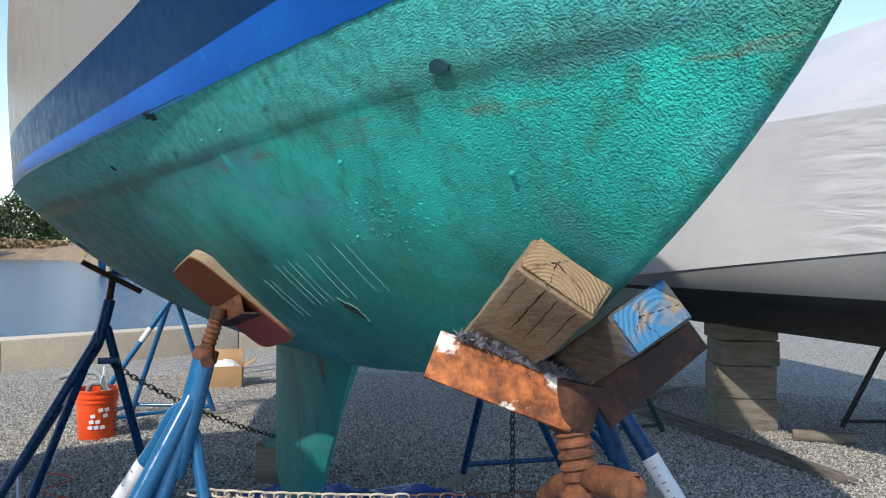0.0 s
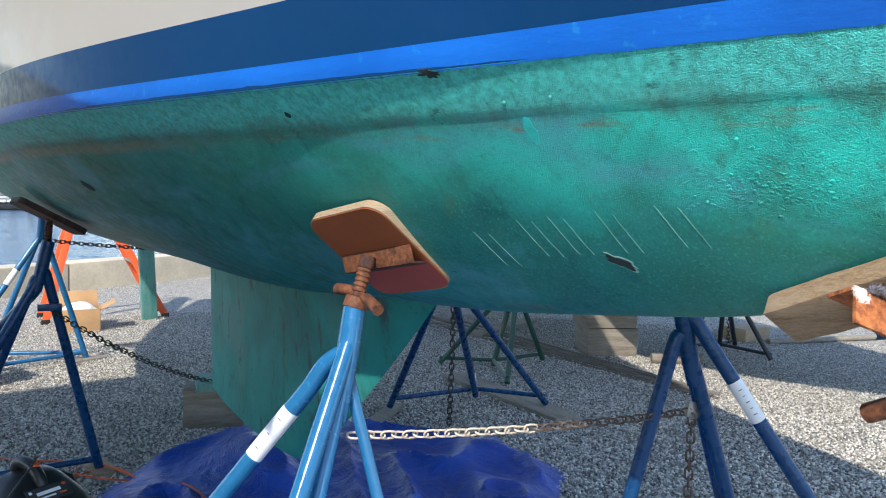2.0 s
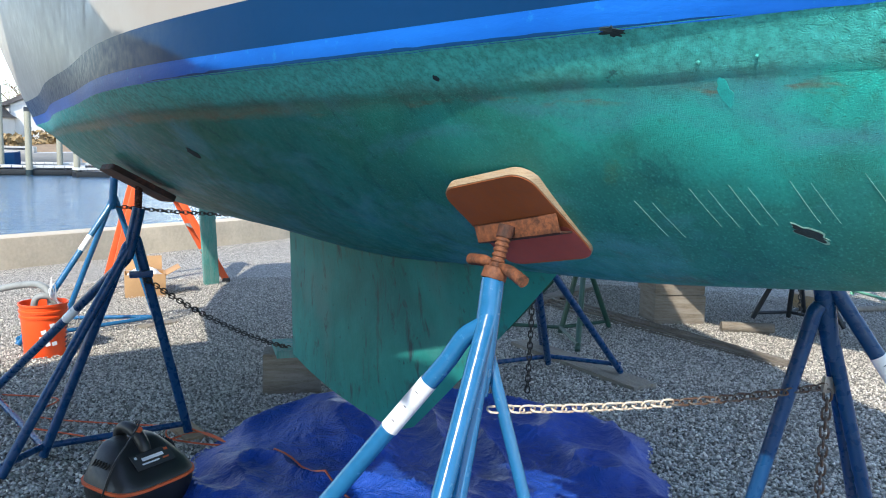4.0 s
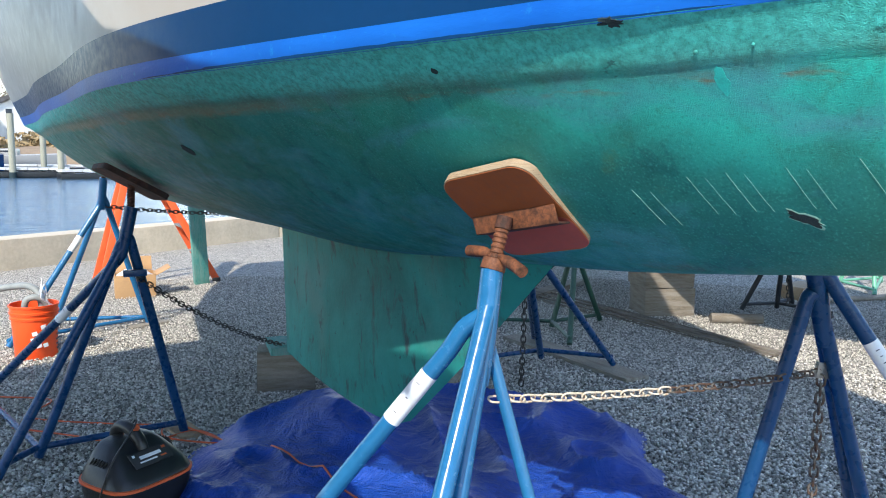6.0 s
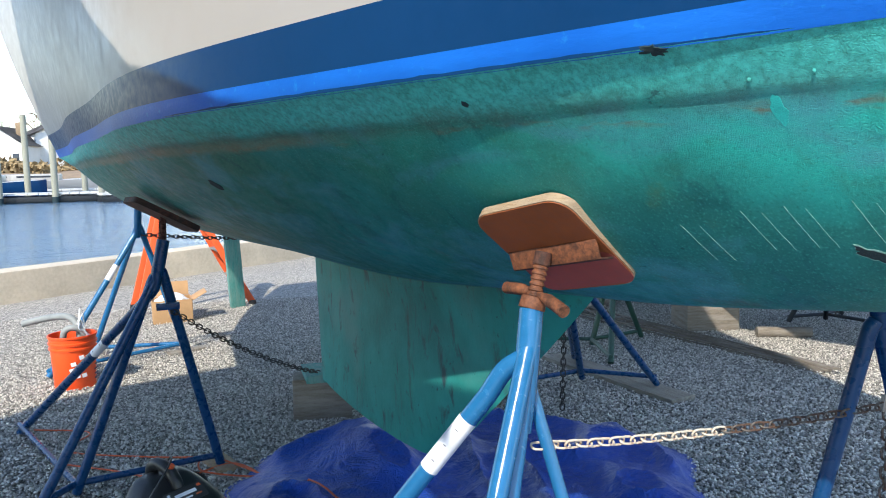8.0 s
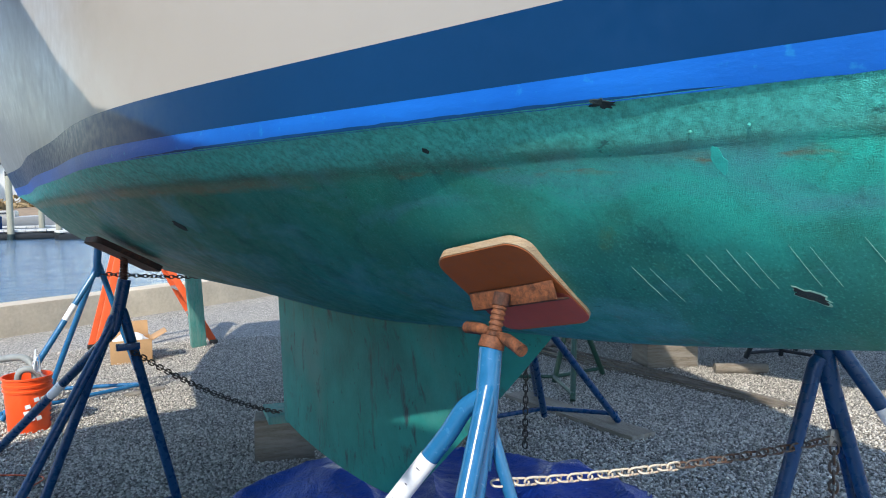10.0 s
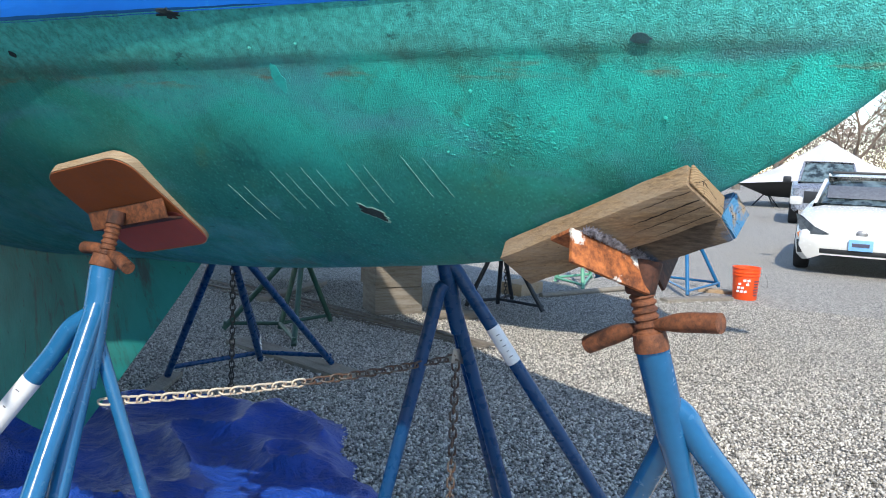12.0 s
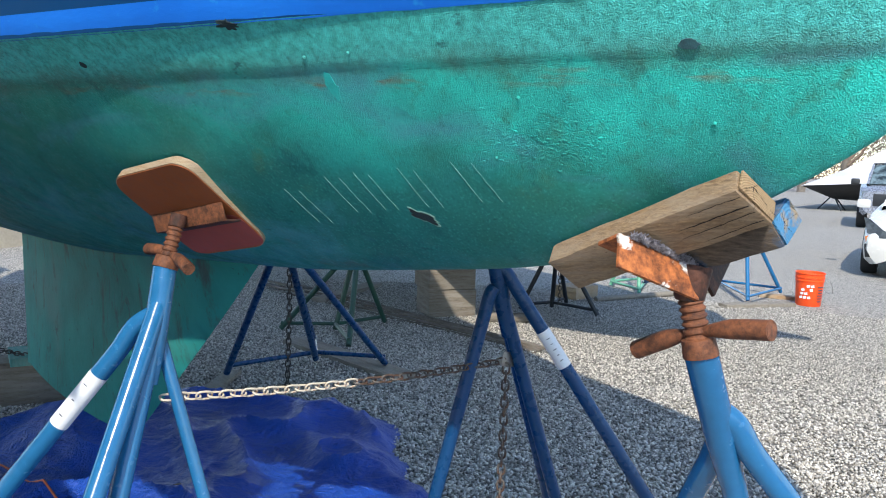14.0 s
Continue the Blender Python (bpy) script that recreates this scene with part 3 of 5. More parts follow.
# fittings and blemishes of the skin
def skin_patch(name, y, z, w, h, material, label, lift=0.003, jag=0.25, steps=14, slant=0.0):
    c, n = hull_spot(y, z)
    ring = []
    for k in range(steps):
        a = k * math.tau / steps
        q = 1 + jag * noise.noise((math.cos(a) * 2 + y * 9, math.sin(a) * 2 + z * 9, 1.0))
        dy = 0.5 * w * q * math.cos(a)
        ring.append(hull_spot(y + dy, z + 0.5 * h * q * math.sin(a) * (0.6 + 0.4 * abs(math.sin(a))) + slant * dy, lift)[0])
    bm = bmesh.new()
    vs = [bm.verts.new(p) for p in ring]
    vs2 = [bm.verts.new(p - n * 0.006) for p in ring]
    mid = bm.verts.new(c + n * lift)
    for k in range(steps):
        bm.faces.new((mid, vs[k], vs[(k + 1) % steps]))
        bm.faces.new((vs[k], vs2[k], vs2[(k + 1) % steps], vs[(k + 1) % steps]))
    return part(name, bm, material, boat, label)


skin_patch("through_hull", 0.753, 1.602, 0.027, 0.014, "fitting", "dark round skin fitting")
skin_patch("paint_chip", 1.308, 1.316, 0.048, 0.019, "dark", "bare dark chip in the paint", 0.0013, 0.7, 30, 0.35)
skin_patch("chip_rim", 1.307, 1.3155, 0.053, 0.024, "chalk", "pale flaked rim of a chip", 0.0006, 0.7, 30, 0.35)
skin_patch("paint_chip", 3.118, 1.421, 0.05, 0.03, "dark", "small dark hole in the paint", 0.002, 0.5)
skin_patch("paint_chip", 1.889, 1.597, 0.014, 0.010, "dark", "small dark hole in the paint", 0.002, 0.3)
skin_patch("paint_chip", 1.471, 1.652, 0.04, 0.014, "dark", "scraped paint below the tape", 0.002, 0.9, 22)
skin_patch("paint_drip", 1.343, 1.553, 0.022, 0.046, "fresh", "bright turquoise paint drip", 0.0007, 0.3, 30, -0.1)
for y, z, r in ((1.362, 1.599, 0.0045), (1.272, 1.604, 0.0035), (0.745, 1.497, 0.0042), (1.013, 1.532, 0.0040), (1.09, 1.437, 0.003)):
    c, n = hull_spot(y, z)
    part("stud", tube([c - 0.01 * n, c + 0.003 * n, c + 0.005 * n], [r * 0.8, r * 0.8, r * 0.5], 10), "bottom", boat, "painted-over stud")
bm = bmesh.new()
for k in range(110):
    y, z = random.gauss(0.985, 0.055), random.gauss(1.462, 0.022)
    c, n = hull_spot(y, z)
    r = random.uniform(0.0010, 0.0034)
    bmesh.ops.create_icosphere(bm, subdivisions=2, radius=r, matrix=Matrix.Translation(c) @ n.to_track_quat("Z", "Y").to_matrix().to_4x4() @ Matrix.Diagonal((1.3, random.uniform(0.7, 1.2), 0.42, 1)))
tagged(part("blistered_paint", bm, "bottom", boat, "cluster of raised paint lumps"), kind="stuff")


def chalk_bar(a, b, w=0.0022):
    pts = [hull_spot(a[0] + (b[0] - a[0]) * t / 8, a[1] + (b[1] - a[1]) * t / 8, 0.0012)[0] for t in range(9)]
    return part("chalk_bar", tube([p + V(0, 0, 0.0012 * noise.noise(p * 60)) for p in pts], w * 0.5, 5), "chalk", boat, "thin pale chalk stroke")


# a chalked word, kept as plain slanting strokes
for y, z, w in ((1.585, 1.320, 0.030), (1.456, 1.352, 0.028), (1.380, 1.362, 0.026), (1.273, 1.374, 0.026), (1.150, 1.392, 0.032)):
    chalk_bar((y + w, z + 0.036), (y + 0.25 * w, z - 0.036), 0.0008)
    chalk_bar((y - 0.25 * w, z + 0.034), (y - w, z - 0.034), 0.0007)


# ---- jack stands ----
def screw(a, b, r, pitch=0.0125, material="rust", parent=None):
    a, b = Vector(a), Vector(b)
    n = int((b - a).length / pitch * 4)
    return part("screw", tube([a.lerp(b, i / n) for i in range(n + 1)], [r * (1.0 if i % 4 < 2 else 0.84) for i in range(n + 1)], 16), material, parent, "rusty threaded screw")


def wing_nut(c, axis, handle, collar, r, reach, parent, material="rust"):
    """A threaded collar with two open pipe handles swept up on one side."""
    c, axis, handle = Vector(c), Vector(axis).normalized(), Vector(handle)
    handle = handle.normalized()
    nut = part("wing_nut", tube([c - axis * r * 1.5, c - axis * r * 1.4, c + axis * r * 0.35, c + axis * r * 0.45], [collar, collar * 1.02, collar * 0.95, collar * 0.84], 18), material, parent, "rusty wing nut")
    for s in (-1, 1):
        inner, mid, end = c + s * handle * collar * 0.3 + axis * r * 1.0, c + s * handle * reach * 0.5 + axis * r * 0.75, c + s * handle * reach + axis * r * 0.1
        pts = curve_points([inner, mid, end], 5)
        bm = tube(pts, [r * (0.55 + 0.45 * smooth(0, 0.5, i / len(pts))) for i in range(len(pts))], 16, caps=False)
        n = (pts[-1] - pts[-2]).normalized()
        tube([pts[-1], pts[-1] + n * 0.0005, pts[-1] - n * 0.03], [r * 1.0, r * 0.78, r * 0.7], 16, caps=False, bm=bm)
        part("handle", bm, material, nut)
        # near-black disc set in as the shade inside the pipe
        part("bore_shade", tube([pts[-1] - n * 0.014, pts[-1] - n * 0.005], r * 0.80, 16), "crack", nut, "dark disc for the shade inside an open pipe end")
    return nut


LEGS = {}


def stand(name, label, top, low_post, feet, material, leg=0.024, post=0.030, bends=(0.03, 0.03, 0.03, 0.03), braces=None, group="jack stands", joints=None):
    """A welded pipe tripod: post, legs that swing out of it, and a bar between the feet."""
    s = thing(name, label, "jack stand", group, at=(top[0], top[1], 0))
    top, low_post = Vector(top), Vector(low_post)
    axis = (top - low_post).normalized()
    thick = leg if isinstance(leg, tuple) else (leg,) * len(feet)
    part("post", tube([low_post - axis * 0.10, low_post, top], [post * 0.8, post, post], 18), material, s)
    for k, f in enumerate(feet):
        f, bend = Vector(f), bends[k]
        out = V(f.x - low_post.x, f.y - low_post.y, 0).normalized()
        a = Vector(joints[k]) if joints else low_post - axis * 0.03 * k
        knee = a + out * bend * 0.75 - V(0, 0, bend * 0.75)
        run = (f - knee)
        pts = curve_points([a + out * post * 0.3, a + out * bend * 0.42 - V(0, 0, bend * 0.25), knee, knee + run * 0.08], 4) + [knee + run * t for t in (0.3, 0.6, 1.0)]
        part("leg", tube(pts, thick[k], 14), material, s)
        LEGS[s.name, k] = (knee, f)
    for i, j in (braces if braces is not None else [(k, (k + 1) % len(feet)) for k in range(len(feet))]):
        a, b = Vector(feet[i]), Vector(feet[j])
        part("brace", tube([a + V(0, 0, 0.045), b + V(0, 0, 0.045)], thick[0] * 0.7, 10), material, s)
    return s


def pipe_label(s, a, b, r, t0, t1, bars=4):
    a, b = Vector(a), Vector(b)
    lab = part("sticker", tube([a.lerp(b, t0), a.lerp(b, t1)], r, 16, caps=False), "label", s, "white paper sticker")
    d = (b - a).normalized()
    n = V(-0.75, -0.65, 0.25)
    n = (n - d * n.dot(d)).normalized()
    for k in range(bars):
        c = a.lerp(b, t0 + (t1 - t0) * (0.2 + 0.6 * k / max(1, bars - 1))) + n * (r + 0.0005)
        part("print_bar", slab((0.007 if k % 2 else 0.011, 0.0022, 0.0010), along(c - d * 0.003, c + d * 0.003, n), 0), "ink", lab)


# stand with the red plywood pad under the near bilge
A_TOP, A_LOW = V(-0.012, 1.945, 1.150), V(-0.052, 1.914, 0.985)
A_FEET = [V(-0.673, 2.433, 0.02), V(-0.594, 1.551, 0.02), V(-0.395, 1.672, 0.02), V(0.124, 1.666, 0.02)]
A_JOINTS = [V(-0.040, 1.925, 1.045), V(-0.028, 1.930, 1.080), V(-0.030, 1.928, 1.060), V(-0.036, 1.930, 0.985)]
A = stand("jack_stand", "light blue painted jack stand with a red plywood pad", A_TOP, A_LOW, A_FEET, "blue", (0.0225, 0.0225, 0.0225, 0.0150), 0.0275, (0.12, 0.002, 0.002, 0.012), [(0, 1), (1, 3), (3, 0)], joints=A_JOINTS)
a_ax = (V(0.03, 1.95, 1.275) - A_TOP).normalized()
screw(A_TOP - a_ax * 0.02, V(0.020, 1.948, 1.258), 0.018, parent=A)
wing_nut(A_TOP + a_ax * 0.022, a_ax, (0.0, -1.0, -0.10), 0.030, 0.0145, 0.112, A)
pc, pn = hull_spot(1.945, 1.300)
pu = (V(-0.077, 2.074, 1.36) - V(-0.026, 1.837, 1.407))
px = pu.normalized()
py = (V(-0.026, 1.837, 1.407) - V(0.195, 1.837, 1.224))
pn = px.cross(py).normalized()
if pn.x > 0:
    pn, px = -pn, -px
py = pn.cross(px).normalized()
pad_m = Matrix((px, py, pn)).transposed().to_4x4()
pad_m.translation = V(0.057, 1.946, 1.290)


def pad_shape(w, h, t, corner, m):
    bm = bmesh.new()
    ring = []
    for cx, cy, a0 in ((1, 1, 0), (-1, 1, 90), (-1, -1, 180), (1, -1, 270)):
        for k in range(7):
            a = radians(a0 + 15 * k)
            ring.append((cx * (w / 2 - corner) + corner * math.cos(a), cy * (h / 2 - corner) + corner * math.sin(a)))
    lo = [bm.verts.new((x, y, -t / 2)) for x, y in ring]
    hi = [bm.verts.new((x, y, t / 2)) for x, y in ring]
    bm.faces.new(lo[::-1])
    bm.faces.new(hi)
    for k in range(len(ring)):
        bm.faces.new((lo[k], lo[(k + 1) % len(ring)], hi[(k + 1) % len(ring)], hi[k]))
    bm.transform(m)
    return bm


def shifted(m, x, y, z):
    return m @ Matrix.Translation((x, y, z))


padA = part("pad", pad_shape(0.283, 0.306, 0.022, 0.05, pad_m), "ply", A, "plywood pad painted red")
part("pad_face", pad_shape(0.277, 0.300, 0.003, 0.048, shifted(pad_m, 0, 0, 0.0118)), "primer", padA, "red oxide paint")
# the angle iron lies as a roof across the pad, lower plate's shade in its colour
for off, turn, tone in ((0.014, -38, "rust"), (-0.020, 38, "dimrust")):
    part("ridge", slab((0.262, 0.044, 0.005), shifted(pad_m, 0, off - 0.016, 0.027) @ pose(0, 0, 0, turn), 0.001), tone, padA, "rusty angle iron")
part("socket", tube([A_TOP.lerp(V(0.020, 1.948, 1.258), 0.90), V(0.026, 1.950, 1.275)], [0.019, 0.020], 14), "dimrust", padA, "rusty socket")
# the ridge's shade on the pad's lower half, laid on as a pinker red
part("lower_shade", pad_shape(0.272, 0.117, 0.003, 0.03, shifted(pad_m, 0, -0.087, 0.0124)), "padshade", padA, "red paint coloured as shaded below the ridge")
pipe_label(A, *LEGS[A.name, 0], 0.0232, 0.06, 0.19, 3)

# bow stand with a rusty steel saddle and two beams
B_TOP, B_LOW = V(0.408, 0.800, 1.130), V(0.500, 0.794, 0.955)
B_FEET = [V(0.980, 0.760, 0.02), V(1.15, 0.28, 0.02), V(1.05, 1.35, 0.02)]
B_JOINTS = [V(0.492, 0.794, 0.975), V(0.470, 0.797, 1.010), V(0.505, 0.794, 0.945)]
B = stand("jack_stand", "light blue jack stand with a rusty steel saddle under the bow", B_TOP, B_LOW, B_FEET, "blue", 0.0235, 0.0285, (0.004, 0.10, 0.06), joints=B_JOINTS)
b_ax = (V(0.398, 0.820, 1.225) - B_TOP).normalized()
screw(B_TOP - b_ax * 0.02, V(0.396, 0.822, 1.232), 0.0220, parent=B)
part("socket", tube([V(0.397, 0.821, 1.212), V(0.397, 0.821, 1.216), V(0.408, 0.818, 1.268)], [0.023, 0.026, 0.028], 18), "dimrust", B, "rusty pipe socket")
wing_nut(B_TOP + b_ax * 0.012, b_ax, (-0.12, -0.93, 0.32), 0.0295, 0.0168, 0.135, B)


def beam_box(a, b, u, w, h):
    """Pose and size of a beam from a to b, whose face normal is near u."""
    m = along(a, b, u)
    return m, ((w, (Vector(b) - Vector(a)).length, h))


sad = V(0.410, 0.815, 1.262)
# bright rust on the lit wing, shade coloured into the right one
for side, outer, mat_name in ((-1, V(0.255, 0.872, 1.322), "rustpaint"), (1, V(0.562, 0.850, 1.345), "dimrust")):
    ex = (outer - sad).normalized()
    ey = V(0, 0.95, -0.32)
    ey = (ey - ex * ey.dot(ex)).normalized()
    ez = ex.cross(ey)
    up = 1 if ez.z > 0 else -1
    m = Matrix((ex, ey, ez)).transposed().to_4x4()
    m.translation = sad
    span = (outer - sad).length
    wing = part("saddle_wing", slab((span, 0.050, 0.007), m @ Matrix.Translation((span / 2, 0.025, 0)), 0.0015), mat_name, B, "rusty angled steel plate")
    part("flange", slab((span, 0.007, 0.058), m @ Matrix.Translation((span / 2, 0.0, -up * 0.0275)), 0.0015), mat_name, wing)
    bm = bmesh.new()
    for k in range(1000):
        p = m @ V(random.uniform(0.0, span * (0.88 if side < 0 else 0.55)), random.uniform(-0.004, 0.03) if k % 4 == 0 else random.uniform(-0.010, -0.003), up * random.uniform(-0.003, 0.006))
        q = p + V(random.gauss(0, 0.004), random.gauss(-0.003, 0.003), random.uniform(0.001, 0.009))
        tube([p, q], [0.0012, 0.0006], 4, False, bm)
    tagged(part("carpet_scrap", bm, "carpet", wing, "frayed grey carpet"), kind="stuff")


def beam(name, label, a, b, up, w, h, side_mat, end_mat, seed):
    a, b = Vector(a), Vector(b)
    th = thing(name, label, "timber", at=tuple(a))
    m = along(a, b, up)
    bm = slab((w, (b - a).length, h), None, 0.005)
    bmesh.ops.subdivide_edges(bm, edges=[e for e in bm.edges if e.calc_length() > 0.08], cuts=9, use_grid_fill=True)
    roughen(bm, 0.004, 16, seed)
    for v in bm.verts:
        if v.co.y > (b - a).length / 2 - 0.02:
            v.co.y += 0.022 * noise.noise((v.co.x * 60, v.co.z * 60, seed)) - 0.006
    bm.transform(m)
    body = part("beam_body", bm, side_mat, th)
    end = slab((w - 0.007, 0.004, h - 0.007), m @ Matrix.Translation((0, -(b - a).length / 2 - 0.002, 0)), 0.001)
    part("end_grain", end, end_mat, th, "cracked end grain with rings")
    half = (b - a).length / 2

    def crack(p, q, r, wander):
        pts = [p.lerp(q, t / 12) + V(wander * noise.noise((t * 0.7, p.x * 90, seed)), wander * 0.6 * noise.noise((t * 0.9, p.z * 90, seed + 4)), 0) * min(1, t) for t in range(13)]
        part("crack", tube([m @ v for v in pts], [r * (0.25 + 1.0 * abs(noise.noise((t * 1.3, p.y * 40, seed)))) * (1 - (t / 12) ** 3) + 0.0001 for t in range(13)], 5), "crack", th)

    for ang, far in ((-0.25, 0.75), (0.9, 0.25), (-1.35, 0.45), (-2.4, 0.3)):
        pith = V(-0.16 * w, -half - 0.0040, 0.12 * h)
        crack(pith, pith + V(far * w * math.cos(ang), 0, far * w * math.sin(ang)), 0.0010, 0.004)
    for k in range(4):
        off, run = (-0.30 + 0.20 * k + random.uniform(-0.04, 0.04)) * w, random.uniform(0.05, 0.20)
        crack(V(off, -half + 0.004, -h / 2 - 0.0015), V(off + random.uniform(-0.004, 0.004), -half + run, -h / 2 - 0.0015), 0.0019 if k == 1 else 0.0010, 0.0022)
    return th


beam("support_beam", "weathered brown beam with cracked ends on the saddle", (0.324, 0.688, 1.393), (0.354, 1.046, 1.241), (0.64, 0.25, 0.72), 0.088, 0.043, "beam", "end_brown", 1.0)
beam("support_beam", "beam stained with blue paint on the saddle", (0.412, 0.678, 1.354), (0.438, 0.930, 1.260), (-0.48, 0.27, 0.83), 0.078, 0.050, "bluewood", "end_blue", 5.0)

# dark stand on the far side of the bow
C_TOP, C_LOW = V(0.880, 1.712, 1.175), V(0.938, 1.715, 1.000)
C_FEET = [V(0.700, 1.860, 0.02), V(1.329, 1.668, 0.02), V(1.425, 1.150, 0.02), V(1.400, 1.780, 0.02)]
C_JOINTS = [V(0.905, 1.712, 1.060), V(0.935, 1.715, 1.010), V(0.900, 1.710, 1.120), V(0.940, 1.722, 1.000)]
C = stand("jack_stand", "dark blue jack stand on the far side of the hull", C_TOP, C_LOW, C_FEET, "navyst", 0.0205, 0.026, (0.03, 0.006, 0.07, 0.006), [(0, 1), (1, 2), (0, 3)], joints=C_JOINTS)
screw(C_TOP, C_TOP + V(0.0, 0, 0.06), 0.018, parent=C)
part("pad", slab((0.26, 0.26, 0.03), Matrix.Translation(C_TOP + V(0.01, 0, 0.07)) @ pose(0, 0, 0, 0, -35), 0.006), "ply", C)
pipe_label(C, *LEGS[C.name, 2], 0.0212, 0.125, 0.225, 5)
part("chain_bracket", slab((0.075, 0.012, 0.045), Matrix.Translation((0.985, 1.722, 0.825)) @ pose(0, 0, 0, 0, 12, 0), 0.003), "steel", C, "galvanised bracket")

# dark stand under the quarter
D_TOP, D_LOW = V(-0.47, 4.16, 1.16), V(-0.50, 4.16, 1.03)
D_FEET = [V(-0.245, 4.28, 0.03), V(-0.89, 4.28, 0.02), V(-1.06, 4.10, 0.02), V(-1.12, 5.35, 0.02)]
D = stand("jack_stand", "dark blue four-legged jack stand under the quarter", D_TOP, D_LOW, D_FEET, "navyst", 0.022, 0.028, (0.03,) * 4, [(0, 1), (1, 2), (1, 3)])
screw(D_TOP - V(0.005, 0, 0.02), V(-0.462, 4.20, 1.262), 0.018, material="dimrust", parent=D)
part("pad", pad_shape(0.25, 0.31, 0.026, 0.03, along(V(-0.602, 4.19, 1.345), V(-0.329, 4.21, 1.195), (-0.45, 0, 0.89)) @ pose(0, 0, 0, 0, 0, 0)), "dimrust", D, "dark worn plywood pad")
part("chain_bracket", slab((0.10, 0.03, 0.03), Matrix.Translation((-0.47, 4.14, 0.86)), 0.003), "navyst", D)
pipe_label(D, *LEGS[D.name, 3], 0.0227, 0.30, 0.38, 2)

# lighter stand behind it
E_TOP, E_LOW = V(-0.27, 6.70, 1.20), V(-0.28, 6.72, 1.06)
E_FEET = [V(0.05, 6.93, 0.02), V(-0.62, 7.16, 0.02), V(-0.95, 6.55, 0.02)]
E = stand("jack_stand", "pale blue jack stand beneath the stern", E_TOP, E_LOW, E_FEET, "blue", 0.022, 0.028)
screw(E_TOP, E_TOP + V(0.02, 0, 0.18), 0.016, parent=E)
pipe_label(E, *LEGS[E.name, 2], 0.0227, 0.22, 0.33, 0)

# stands on the far side and under the neighbouring boat
F_FEET = [V(1.52, 4.53, 0.05), V(2.17, 4.50, 0.05), V(2.48, 4.13, 0.05), V(2.50, 5.00, 0.02)]
F = stand("jack_stand", "dark blue jack stand standing on grey boards", V(1.36, 3.66, 1.14), V(1.44, 3.76, 1.02), F_FEET, "navyst", 0.022, 0.028, (0.03,) * 4, [(0, 1), (1, 2), (1, 3)])
screw(V(1.36, 3.66, 1.10), V(1.33, 3.64, 1.24), 0.016, parent=F)
G_FEET = [V(2.54, 5.55, 0.02), V(2.89, 5.28, 0.02), V(2.64, 4.76, 0.02), V(3.43, 5.30, 0.02)]
G = stand("jack_stand", "green painted jack stand under the wrapped boat", V(3.06, 5.20, 0.86), V(3.05, 5.20, 0.74), G_FEET, "green", 0.022, 0.028, (0.03,) * 4, [(0, 1), (1, 3), (1, 2)])
screw(V(3.06, 5.20, 0.84), V(3.10, 5.20, 0.98), 0.016, parent=G)
K_FEET = [V(4.92, 5.03, 0.02), V(5.29, 4.93, 0.02), V(5.31, 4.39, 0.02), V(5.62, 5.0, 0.02)]
K = stand("jack_stand", "black jack stand under the wrapped boat", V(5.12, 4.75, 0.88), V(5.12, 4.76, 0.76), K_FEET, "black", 0.022, 0.028, (0.03,) * 4, [(0, 1), (1, 2), (1, 3)])
screw(V(5.12, 4.75, 0.86), V(5.08, 4.75, 0.98), 0.016, parent=K)
H_FEET = [V(7.34, 3.86, 0.05), V(8.31, 3.91, 0.05), V(8.40, 4.75, 0.02)]
Hs = stand("jack_stand", "blue jack stand on boards at the yard's drive", V(7.75, 4.15, 1.05), V(7.78, 4.15, 0.92), H_FEET, "blue", 0.022, 0.028, (0.03,) * 4)
I_FEET = [V(7.07, 5.44, 0.02), V(6.84, 4.90, 0.02), V(7.75, 5.35, 0.02)]
Is = stand("jack_stand", "pale green jack stand on the gravel", V(7.2, 5.2, 0.95), V(7.2, 5.2, 0.84), I_FEET, "mint", 0.022, 0.028, (0.03,) * 4)
J_FEET = [V(8.9, 6.9, 0.02), V(9.6, 7.0, 0.02), V(9.2, 6.2, 0.02)]
Js = stand("jack_stand", "dark green jack stand further along the yard", V(9.2, 6.7, 1.1), V(9.2, 6.7, 0.96), J_FEET, "green", 0.022, 0.028, (0.03,) * 4)


